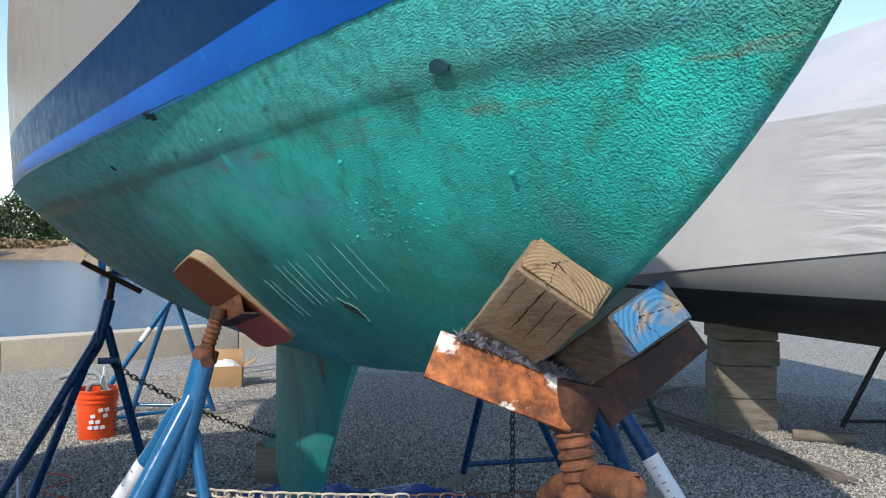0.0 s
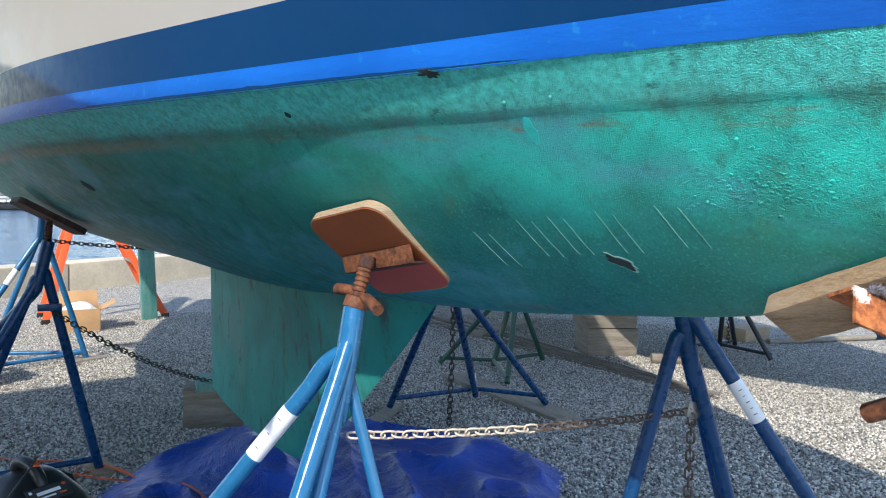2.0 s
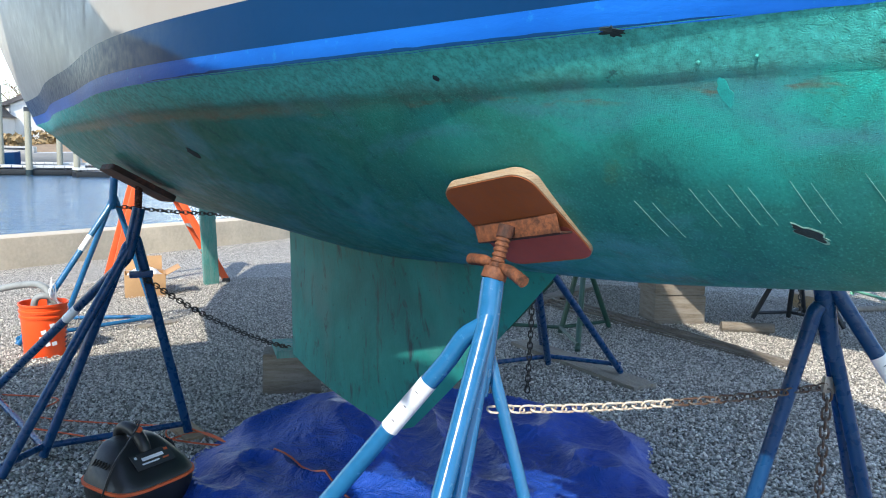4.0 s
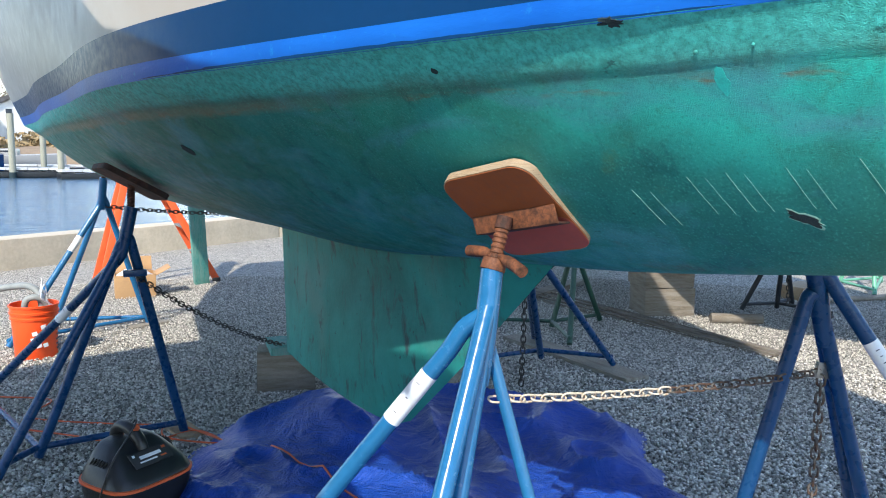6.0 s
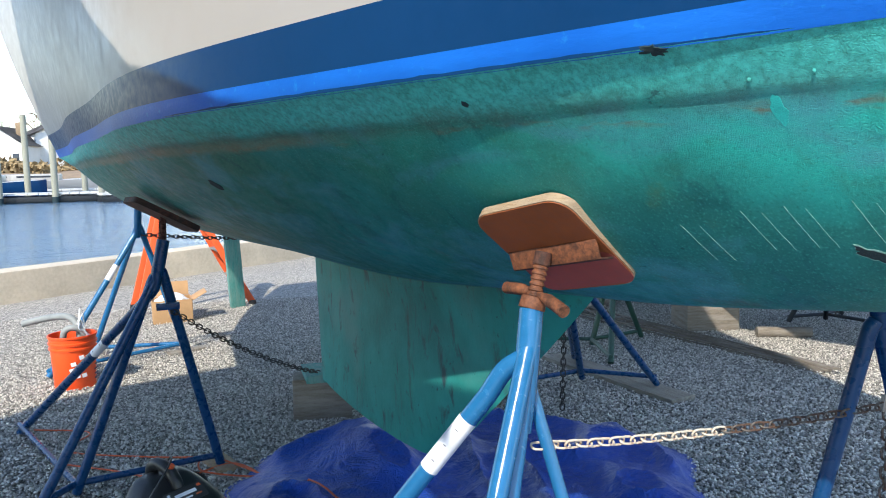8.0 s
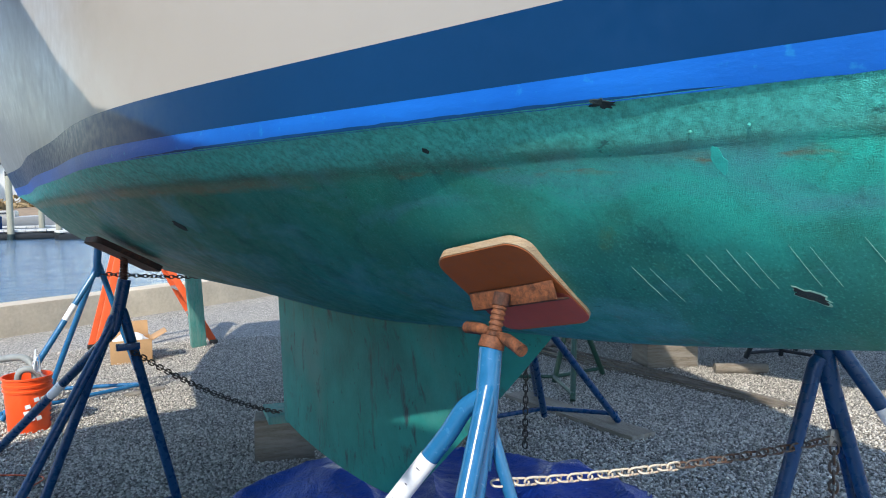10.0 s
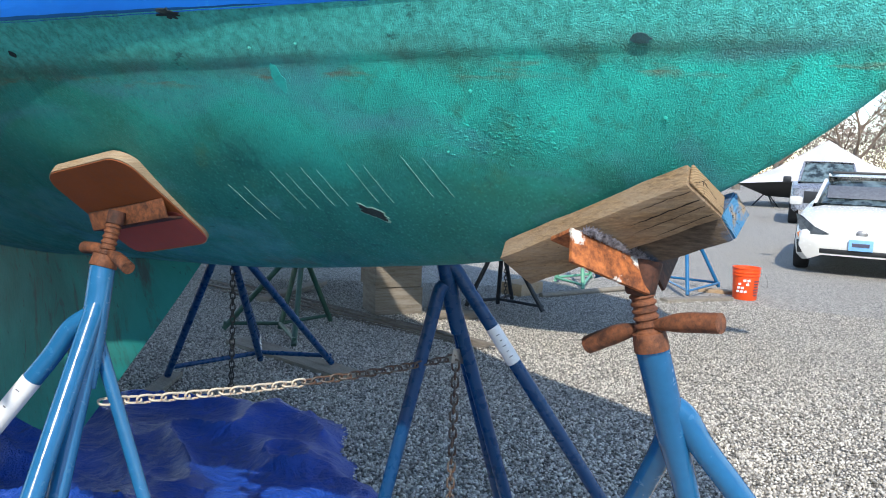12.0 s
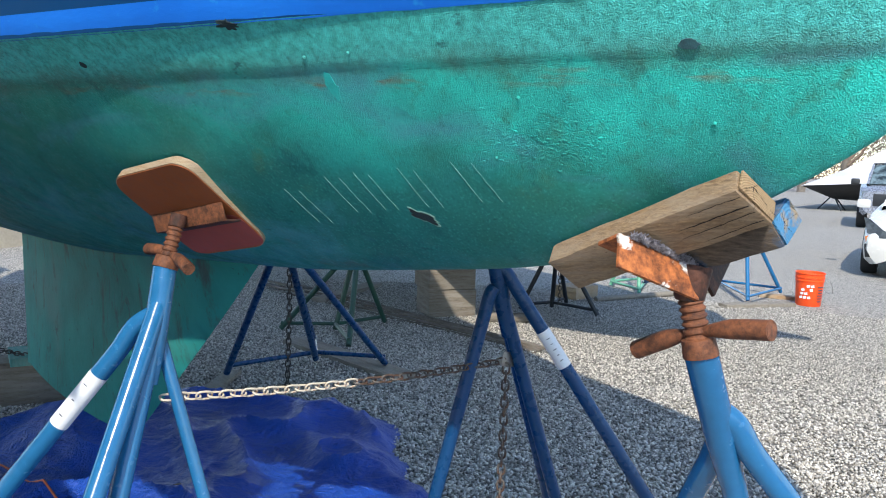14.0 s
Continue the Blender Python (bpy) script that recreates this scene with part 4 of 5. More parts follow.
# ---- neighbouring boats ----
def simple_hull(name, label, cx, y0, y1, beam_w, keel_z, line_z, sheer_z, mats, group="", overhang=1.4, wrap_low=None):
    """A yacht seen from outside: bottom, topsides or wrap, cover."""
    s = thing(name, label, "boat", group, at=(cx, y0, 0))
    L = y1 - y0

    def b(y, z):
        t = (y - y0) / L
        full = beam_w * min(1.0, math.sin(min(t * 1.5, 1) * math.pi / 2)) ** 0.85 * (1 - 0.25 * smooth(0.75, 1.0, t))
        kz = kl(y)
        u = min(1, max(0, (z - kz) / (line_z + 0.25 - kz)))
        return full * (1 - (1 - u) ** 2.2) ** 0.62

    def kl(y):
        t = (y - y0) / L
        return keel_z + (sheer_z - keel_z) * smooth(0.30, -0.04, t) ** 1.5 + 0.25 * smooth(0.75, 1.0, t)

    ys = [y0 + L * (i / 60) ** 1.2 for i in range(61)]
    bands = [(lambda y: kl(y), lambda y: max(kl(y) + 0.004, line_z), mats[0], "hull_bottom"),
             (lambda y: max(kl(y) + 0.004, line_z), lambda y: max(kl(y) + 0.008, wrap_low(y) if wrap_low else sheer_z), mats[1], "topside")]
    if wrap_low:
        bands.append((lambda y: max(kl(y) + 0.008, wrap_low(y)), lambda y: max(kl(y) + 0.012, sheer_z), mats[2], "wrap"))
    for lo, hi, mat_name, pname in bands:
        bm = bmesh.new()
        for side in (-1, 1):
            sheet([[V(cx + side * (b(y, lo(y) + (hi(y) - lo(y)) * j / 10) + (0.012 if pname == "wrap" else 0)), y, lo(y) + (hi(y) - lo(y)) * j / 10) for j in range(11)] for y in ys], bm)
        part(pname, bm, mat_name, s)
    rows = []
    for y in ys:
        top = max(kl(y) + 0.012, sheer_z)
        w = b(y, top)
        rows.append([V(cx + w * (i / 8 - 1) * 1.01, y, top + (0.75 if wrap_low else 0.10) * (1 - abs(i / 8 - 1)) * smooth(-0.05, 0.3, (y - y0) / L)) for i in range(17)])
    part("cover" if wrap_low else "deck", sheet(rows), mats[-1], s)
    zs = [kl(y1) + (sheer_z - kl(y1)) * j / 10 for j in range(11)]
    part("stern", sheet([[V(cx + b(y1, z) * (i / 6 - 1), y1 + 0.001, z) for i in range(13)] for z in zs]), mats[1], s)
    if not wrap_low:
        part("keel", slab((0.22, L * 0.3, 0.30), Matrix.Translation((cx, y0 + L * 0.55, keel_z - 0.10)), 0.06), mats[0], s)
    return s


simple_hull("wrapped_boat", "boat in white shrink wrap with a black bottom on timber blocks", 4.30, 1.20, 10.5, 1.28, 0.80, 1.16, 2.25, ("blackhull", "greyhull", "wrap"), "", wrap_low=lambda y: 1.47 - 0.098 * (y - 3.0))
# unseen boat added on the camera's side, which shades the gravel
near = simple_hull("moored_yacht", "unseen white yacht with a grey bottom and tent, added for its shade", -2.62, -0.9, 4.05, 1.05, 0.75, 1.3, 2.25, ("greyhull", "white", "white"))
# added tent rises towards the stern, shaped for its shadow edge on the hull
rows = []
for y, low_z, top in ((1.75, 2.27, 2.91), (2.40, 2.27, 2.87), (2.90, 2.27, 3.01), (3.70, 2.27, 3.30)):
    half = 1.04 - 0.10 * smooth(3.5, 5.6, y)
    rows.append([V(-2.62 + k * half, y, z) for k, z in ((-1, low_z), (-1, top), (-0.55, top + 0.22), (0, top + 0.34), (0.55, top + 0.22), (1, top), (1, low_z))])
bm = sheet(rows)
for ends in (bm.verts[:7], bm.verts[-7:]):
    bm.faces.new(ends)
part("boom_tent", bm, "wrap", near, "pale canvas tent added to shade the stern")
# added panels that block the sun from the keel
for side in (-1, 1):
    x = -2.62 + side * 1.03
    bm = bmesh.new()
    bm.faces.new([bm.verts.new(V(x, y, z)) for y, z in ((0.85, 2.52), (1.74, 2.52), (1.74, 2.92), (1.50, 2.97), (1.20, 3.02), (0.85, 3.03))])
    bmesh.ops.solidify(bm, geom=bm.faces[:], thickness=0.012)
    part("side_curtain", bm, "wrap", near, "canvas panel added to keep sun off the keel", smooth=False)
# added panel whose outline casts the shade on and behind the stern
bm = bmesh.new()
bm.faces.new([bm.verts.new(V(-1.59, y, z)) for y, z in ((3.70, 2.10), (4.10, 2.14), (5.40, 2.45), (5.70, 2.55), (5.70, 3.66), (4.50, 3.52), (3.70, 3.31))])
bmesh.ops.solidify(bm, geom=bm.faces[:], thickness=0.012)
part("spray_cloth", bm, "wrap", near, "canvas panel added to shade the stern", smooth=False)
far = thing("covered_boat", "boat under a peaked white shrink-wrap tent beyond the cars", "boat", at=(37.0, 11.2, 0))
low_ring = [V(32.6, 13.4, 1.0), V(33.4, 10.4, 1.25), V(34.4, 7.6, 1.6), V(38.2, 8.5, 1.6), V(42.0, 9.5, 1.6), V(41.2, 12.2, 1.3), V(40.5, 15.0, 1.0), V(36.5, 14.2, 1.0)]
ridge_ring = [V(34.6, 10.9, 2.6), V(34.2, 10.25, 2.95), V(34.8, 10.0, 2.7), V(37.2, 11.0, 2.9), V(40.2, 11.9, 2.7), V(40.4, 12.2, 2.95), V(40.0, 12.6, 2.6), V(37.0, 11.4, 2.9)]
mid_ring = [a.lerp(b, 0.5) - V(0, 0, 0.10) for a, b in zip(low_ring, ridge_ring)]
bm = sheet([low_ring, mid_ring, ridge_ring], wrap=True)
bm.faces.new(bm.verts[-8:])
part("wrap_tent", bm, "wrap", far, "taut white shrink wrap", smooth=False)
under = [p.lerp(V(37.0, 11.2, 0.5), 0.35) - V(0, 0, 0.35) for p in low_ring]
bm = sheet([[p - V(0, 0, 0.004) for p in low_ring], under, [p.lerp(V(37.0, 11.2, 0.35), 0.6) for p in under]], wrap=True)
bm.faces.new(bm.verts[-8:])
part("hull_bottom", bm, "blackhull", far)
for p in under[:4]:
    for dx, dy in ((-0.4, -0.5), (0.4, -0.4), (0.0, 0.6)):
        part("prop", tube([V(p.x + dx, p.y + dy, 0.0), V(p.x, p.y, p.z + 0.2)], 0.03, 8), "black", far)

for k, z in enumerate((0.13, 0.39, 0.62, 0.80)):
    hgt = (0.26, 0.26, 0.20, 0.15)[k]
    t = tagged(part("timber_block", roughen(slab((0.46, 0.40, hgt - 0.004), Matrix.Translation((4.19 + 0.012 * (-1) ** k, 5.34, z)) @ pose(0, 0, 0, 0, 0, -25 + 3 * k), 0.012), 0.003, 9, k), "block", None), "weathered grey timber cribbing block in a pile", "timber block", "pile of blocks under the wrapped boat")
t = tagged(part("timber_block", roughen(slab((0.34, 0.20, 0.25), Matrix.Translation((0.47, 4.80, 0.125)) @ pose(0, 0, 0, 0, 0, -20), 0.012), 0.003, 9, 9), "block", None), "grey timber block under the keel", "timber block")
tagged(part("timber_block", slab((0.22, 0.30, 0.045), Matrix.Translation((0.46, 4.76, 0.272)) @ pose(0, 0, 0, 0, 0, -12), 0.006), "tealwood", None), "thin board packing between block and keel", "board")
tagged(part("timber_block", slab((0.40, 0.30, 0.14), Matrix.Translation((6.05, 5.2, 0.07)), 0.01), "beamend", None), "pale timber block on the gravel", "timber block")
for k in range(2):
    tagged(part("timber_block", slab((0.6, 0.4, 0.5), Matrix.Translation((-2.68, 1.3 + 1.2 * k, 0.25)), 0.02), "block", None), "timber block under the unseen yacht's keel", "timber block")


def board(a, b, w, h, z, label, mat_name="board"):
    a, b = V(a[0], a[1], z), V(b[0], b[1], z)
    bm = slab((w, (b - a).length, h), along(a, b), 0.004)
    tagged(part("board", bm, mat_name, None), label, "board")


board((2.41, 5.15), (2.44, 3.86), 0.20, 0.035, 0.018, "long grey board under a stand's feet")
board((1.30, 4.32), (1.62, 4.62), 0.10, 0.035, 0.018, "short grey board under a stand's foot")
board((-0.22, 4.20), (-0.26, 4.42), 0.12, 0.03, 0.015, "short pale board under a stand's foot", "beamend")
board((-0.10, 6.84), (0.20, 6.94), 0.10, 0.02, 0.010, "short grey board under a stand's foot")
board((6.95, 3.95), (7.75, 3.55), 0.14, 0.04, 0.02, "grey board under a stand's foot")
board((8.05, 4.05), (8.30, 3.45), 0.14, 0.04, 0.02, "grey board under a stand's foot", "beamend")
for k in range(5):
    off = 0.050 * k + random.uniform(-0.01, 0.01)
    board((3.86 + off * 0.7 - 0.15, 3.72 + 0.22 * random.random()), (3.45 + off * 2.0, 7.2 + 0.5 * random.random()), 0.026 + 0.018 * (k % 2), 0.018, 0.010 + 0.017 * (k % 3), "long dark weathered batten lying on the gravel", "oldboard")
board((3.5, 6.4), (4.6, 6.9), 0.16, 0.05, 0.025, "grey board lying near the blocks", "block")
tagged(part("round_timber", tube([V(4.25, 4.82, 0.045), V(4.60, 4.57, 0.045)], 0.045, 12), "block", None), "short round timber lying on the gravel", "timber")
tagged(part("round_timber", tube([V(6.0, 4.9, 0.03), V(7.7, 4.5, 0.03)], 0.03, 12), "board", None), "long thin pole lying on the gravel", "timber")


# ---- chains ----
def link_mesh(size, r, material):
    pts = []
    for k in range(14):
        a = k * math.tau / 14
        pts.append(V(0.30 * size * math.cos(a), (0.5 * size - 0.3 * size) * (1 if math.sin(a) > 0 else -1) * min(1, abs(math.sin(a)) * 3) + 0.30 * size * math.sin(a), 0))
    me = mesh_of("link", tube(pts, r, 6, closed=True))
    me.materials.append(M[material])
    return me


def chain(points, size, r, material, label, material2=None, share=0.5):
    line = curve_points(points, 12)
    ch = thing("chain", label, "chain", at=tuple(line[0]))
    dist = [0.0]
    for a, b in zip(line, line[1:]):
        dist.append(dist[-1] + (b - a).length)
    n = int(dist[-1] / (size * 0.74))
    me, me2 = link_mesh(size, r, material), link_mesh(size, r, material2 or material)
    for k in range(n):
        d = (k + 0.5) / n * dist[-1]
        i = max(j for j in range(len(dist) - 1) if dist[j] <= d)
        p = line[i].lerp(line[i + 1], (d - dist[i]) / max(1e-6, dist[i + 1] - dist[i]))
        m = along(line[i], line[i + 1], (0.02, 0.3, 1) if abs((line[i + 1] - line[i]).normalized().z) < 0.9 else (0.3, 1, 0)) @ pose(0, 0, 0, 0, 90 * (k % 2) + 35 + random.uniform(-8, 8), 0)
        m.translation = p
        ob = new("link", me if k < share * n else me2)
        ob.parent = ch
        ob.matrix_basis = Matrix.Translation(-ch.location) @ m
    return ch


def sag(a, b, depth, n=6):
    a, b = Vector(a), Vector(b)
    return [a.lerp(b, i / n) - V(0, 0, depth * 4 * (i / n) * (1 - i / n)) for i in range(n + 1)]


chain(sag((-0.04, 1.90, 0.85), (0.960, 1.72, 0.825), 0.016), 0.038, 0.0029, "chainw", "galvanised chain, partly rusted, between two stands", "chain", 0.48)
chain([V(0.965, 1.715, 0.815), V(0.966, 1.716, 0.55), V(0.97, 1.72, 0.22)], 0.036, 0.0034, "chain", "rusty chain hanging from a stand")
chain(sag((-0.47, 4.14, 0.85), (0.42, 4.70, 0.29), 0.045), 0.038, 0.0034, "chaind", "dark chain slung from stand to block")
chain([V(1.60, 3.95, 0.98), V(1.61, 3.96, 0.5), V(1.63, 4.0, 0.06)], 0.045, 0.0042, "chaind", "dark chain hanging from a far stand")
chain(sag((-0.25, 6.72, 0.98), (2.6, 7.1, 0.98), 0.10), 0.045, 0.0045, "chaind", "dark chain slung beneath the stern")
chain(sag((5.12, 4.74, 0.75), (5.12, 4.70, 0.10), 0.0), 0.045, 0.0042, "chaind", "dark chain hanging from a black stand")


# ---- tarp ----
def tarp_top(p):
    f = 0.5 + 0.5 * noise.noise((p.x * 2.1, p.y * 2.1, 0.4))
    ridge = 1 - abs(noise.noise((p.x * 2.6 + 4, p.y * 1.7, 2.0)))
    crumple = 1 - abs(noise.noise((p.x * 8.5, p.y * 7.0 + 3, 5.0)))
    heap = 0.11 * math.exp(-((p.x - 0.42) ** 2 + (p.y - 3.95) ** 2) / 0.10) + 0.08 * math.exp(-((p.x - 0.25) ** 2 + (p.y - 2.9) ** 2) / 0.12)
    return 0.012 + 0.05 * f + 0.065 * ridge ** 6 + 0.010 * crumple ** 5 + heap


def tarp():
    c = V(0.52, 3.05, 0)

    def reach(a):
        return 1.08 + 0.42 * math.cos(a - 1.15) ** 2 + 0.09 * math.sin(3 * a + 0.6) + 0.05 * math.sin(7 * a) + 0.03 * math.sin(17 * a)

    def height(p, t):
        return tarp_top(p) * smooth(1.0, 0.86, t) + 0.012

    rows = []
    for i in range(71):
        t = i / 70
        ring = []
        for k in range(240):
            a = k * math.tau / 240
            p = c + reach(a) * t * V(math.cos(a) * 0.98, math.sin(a) * 1.0, 0)
            ring.append(V(p.x, p.y, height(p, t)))
        rows.append(ring)
    ob = part("tarpaulin", sheet(rows[1:], wrap=True), "tarp", None)
    return tagged(ob, "crumpled shiny blue plastic tarpaulin on the gravel", "tarp")


tarp()


# ---- things on the near-left gravel ----
def bucket(x, y, turn, label, full):
    b = thing("bucket", label, "bucket", "orange buckets", at=(x, y, 0))
    m = Matrix.Translation((x, y, 0.0)) @ pose(0, 0, 0, 0, 0, turn)
    prof = [(0.125, 0.0), (0.130, 0.006), (0.143, 0.27), (0.151, 0.272), (0.152, 0.285), (0.145, 0.288), (0.146, 0.305), (0.153, 0.307), (0.154, 0.322), (0.147, 0.325), (0.149, 0.352), (0.156, 0.355), (0.156, 0.368), (0.148, 0.368), (0.140, 0.30), (0.124, 0.02)]
    part("bucket_body", lathe(prof, 36, m), "orange", b)
    mark = bmesh.new()
    for r in range(4):
        for q in range(3):
            if (r + q) % 4 != 3:
                a = radians(-62 + 17 * q + 4 * r)
                rad = 0.1335 + 0.0135 * (0.10 + 0.042 * r) / 0.27 + 0.002
                slab((0.003, 0.032, 0.026), m @ pose(rad * math.cos(a), rad * math.sin(a), 0.10 + 0.042 * r, 0, 0, math.degrees(a)) @ pose(0, 0, 0, 12), 0, mark)
    part("printed_mark", mark, "label", b, "white slanted blocks of a worn print")
    bars = bmesh.new()
    for r in range(6):
        a = radians(20)
        rad = 0.1335 + 0.0135 * (0.06 + 0.032 * r) / 0.27 + 0.002
        slab((0.003, 0.05 + 0.012 * (r % 3), 0.010), m @ pose(rad * math.cos(a), rad * math.sin(a), 0.06 + 0.032 * r, 0, 0, 20), 0, bars)
    part("print_bar", bars, "ink", b)
    part("bail", tube([m @ V(0.152 * math.cos(a * math.pi / 12), 0.10 * math.sin(a * math.pi / 12) + 0.14, 0.30 - 0.17 * math.sin(a * math.pi / 12)) for a in range(13)], 0.003, 6), "steel", b)
    if full:
        part("hose", tube(curve_points([m @ V(0.04, 0.02, 0.2), m @ V(0.03, 0.03, 0.40), m @ V(-0.06, 0.05, 0.47), m @ V(-0.22, 0.06, 0.46), m @ V(-0.40, 0.02, 0.42)], 8), 0.024, 12), "greyhose", b, "grey vacuum hose")
        part("hose", tube(curve_points([m @ V(-0.05, -0.04, 0.2), m @ V(-0.02, -0.05, 0.39), m @ V(0.06, 0.0, 0.40), m @ V(0.09, 0.05, 0.3)], 8), 0.022, 12), "greyhose", b)
        for k in range(5):
            part("cord", tube(curve_points([m @ V(0.02 + 0.015 * k, 0.03, 0.35), m @ V(0.05 + 0.01 * k, 0.0, 0.46 + 0.04 * (k % 3)), m @ V(0.10, -0.02 - 0.01 * k, 0.42), m @ V(0.12, 0.01 * k, 0.35)], 7), 0.004, 6), "label", b, "white cord")
    return b


bucket(-0.79, 6.28, -40, "orange plastic bucket holding a grey hose and cords", True)
bucket(7.98, 3.47, -130, "empty orange plastic bucket on the gravel", False)

box_m = pose(0.17, 8.30, 0, 0, 0, -6)
cb = thing("cardboard_box", "open cardboard box full of white rags", "box", at=(0.17, 8.3, 0))
for sx, sy, dx, dy in ((0.36, 0.006, 0, -0.15), (0.36, 0.006, 0, 0.15), (0.006, 0.30, -0.18, 0), (0.006, 0.30, 0.18, 0)):
    part("side", slab((sx, sy, 0.22), box_m @ Matrix.Translation((dx, dy, 0.11)), 0.001), "card", cb)
part("bottom", slab((0.36, 0.30, 0.006), box_m @ Matrix.Translation((0, 0, 0.004)), 0.001), "card", cb)
part("flap", slab((0.16, 0.28, 0.005), box_m @ pose(0.25, 0, 0.24, 0, -28, 0), 0.001), "card", cb)
part("flap", slab((0.34, 0.14, 0.005), box_m @ pose(0, 0.17, 0.29, 70, 0, 0), 0.001), "card", cb)
bm = bmesh.new()
bmesh.ops.create_icosphere(bm, subdivisions=4, radius=1, matrix=box_m @ pose(0, 0, 0.19) @ Matrix.Diagonal((0.16, 0.13, 0.075, 1)))
roughen(roughen(bm, 0.02, 14), 0.008, 45)
part("rags", bm, "rag", cb, "crumpled white rags")

# stepladder behind the stern
lad = thing("stepladder", "orange fibreglass stepladder behind the stern", "ladder", at=(0.7, 8.7, 0))
for y0, y1 in ((8.72, 8.84), (9.18, 9.06)):
    for foot, mat_name in ((1.06, "fibre"), (-0.08, "fibre")):
        a, b = V(foot, y0, 0.03), V(0.30, y1, 1.50)
        part("rail", slab((0.07, (b - a).length, 0.028), along(a, b, (0, -1, 0)), 0.004), mat_name, lad)
        part("foot", slab((0.08, 0.06, 0.05), Matrix.Translation((foot, y0, 0.025)), 0.006), "vac", lad)
for k in range(4):
    t = 0.19 + 0.2 * k
    part("step", slab((0.08, 0.44 - 0.22 * t, 0.025), Matrix.Translation((1.06 - 0.76 * t, 8.95, 0.03 + 1.47 * t)), 0.003), "steel", lad)
part("ladder_top", slab((0.16, 0.30, 0.04), Matrix.Translation((0.30, 8.95, 1.52)), 0.008), "vac", lad)
tagged(part("teal_board", slab((0.16, 0.045, 0.92), pose(0.86, 8.62, 0.46, 3, -4, 8), 0.006), "tealwood", None), "teal painted board leaning on the ladder", "board")

# wet and dry vacuum
vc = thing("vacuum_cleaner", "black portable shop vacuum with orange accents", "vacuum", at=(-0.58, 3.56, 0))
vm = pose(-0.58, 3.56, 0.0, 0, 0, -62) @ Matrix.Scale(0.90, 4)


def squarish(rings, m, n=36):
    """Loft of rounded-square rings (z, half length, half width, shift)."""
    rows = []
    for z, hx, hy, cx in rings:
        row = []
        for k in range(n):
            a = k * math.tau / n
            ca, sa = math.cos(a), math.sin(a)
            row.append(m @ V(cx + hx * math.copysign(abs(ca) ** 0.55, ca), hy * math.copysign(abs(sa) ** 0.55, sa), z))
        rows.append(row)
    bm = sheet(rows, wrap=True)
    bmesh.ops.contextual_create(bm, geom=[e for e in bm.edges if e.is_boundary])
    return bm


part("tank", squarish([(0.02, 0.14, 0.165, 0), (0.03, 0.155, 0.18, 0), (0.12, 0.172, 0.20, 0), (0.165, 0.176, 0.204, 0), (0.166, 0.15, 0.18, 0)], vm), "vac", vc)
part("band", squarish([(0.166, 0.176, 0.204, 0), (0.168, 0.183, 0.211, 0), (0.180, 0.183, 0.211, 0), (0.182, 0.17, 0.20, 0)], vm), "cord", vc, "orange trim")
part("motor_head", squarish([(0.180, 0.176, 0.203, 0), (0.195, 0.172, 0.198, 0), (0.225, 0.152, 0.185, -0.010), (0.290, 0.090, 0.140, -0.048), (0.318, 0.066, 0.110, -0.062), (0.328, 0.045, 0.08, -0.07)], vm), "vac", vc)
part("handle", tube(curve_points([vm @ V(-0.135, 0, 0.285), vm @ V(-0.13, 0, 0.335), vm @ V(-0.09, 0, 0.365), vm @ V(-0.02, 0, 0.356), vm @ V(0.03, 0, 0.318), vm @ V(0.045, 0, 0.285)], 7), 0.024, 12), "vac", vc, "black carrying handle")
part("power_lead", tube(curve_points([vm @ V(-0.12, 0.02, 0.30), vm @ V(-0.06, 0.05, 0.385), vm @ V(0.02, -0.03, 0.375), vm @ V(0.05, -0.16, 0.27), vm @ V(0.06, -0.235, 0.12), vm @ V(0.10, -0.28, 0.01)], 8), 0.0035, 8), "vac", vc, "black mains lead")
part("switch", tube([vm @ V(-0.005, 0, 0.355), vm @ V(0.012, 0, 0.378)], [0.014, 0.012], 12), "cord", vc, "orange switch")
slope = vm @ pose(0.098, 0, 0.268, 0, -52.0, 0)
plate_part = part("name_plate", slab((0.004, 0.19, 0.075), slope, 0.002), "greyplate", vc, "dark grey name plate")
for dy, dz, w, hgt, tone in ((0.0, 0.006, 0.105, 0.016, "label"), (-0.02, -0.016, 0.085, 0.007, "label"), (0.055, -0.016, 0.030, 0.007, "cord"), (-0.075, 0.022, 0.012, 0.012, "label"), (0.075, 0.022, 0.018, 0.012, "cord")):
    part("print_bar", slab((0.001, w, hgt), slope @ Matrix.Translation((0.0026, dy, dz)), 0), tone, plate_part, "small printed bar")
for k in range(6):
    for s in (-1, 1):
        part("vent_slot", slab((0.008, 0.045, 0.004), vm @ pose(0.02 - 0.018 * k, s * 0.165, 0.262, 0, 0, 90) @ pose(0, 0, 0, 50 * s), 0.0005), "tyre", vc)
for s in (-1, 1):
    part("wheel", tube([vm @ V(0.05, s * 0.15, 0.025), vm @ V(0.05, s * 0.175, 0.025)], 0.025, 14), "vac", vc)
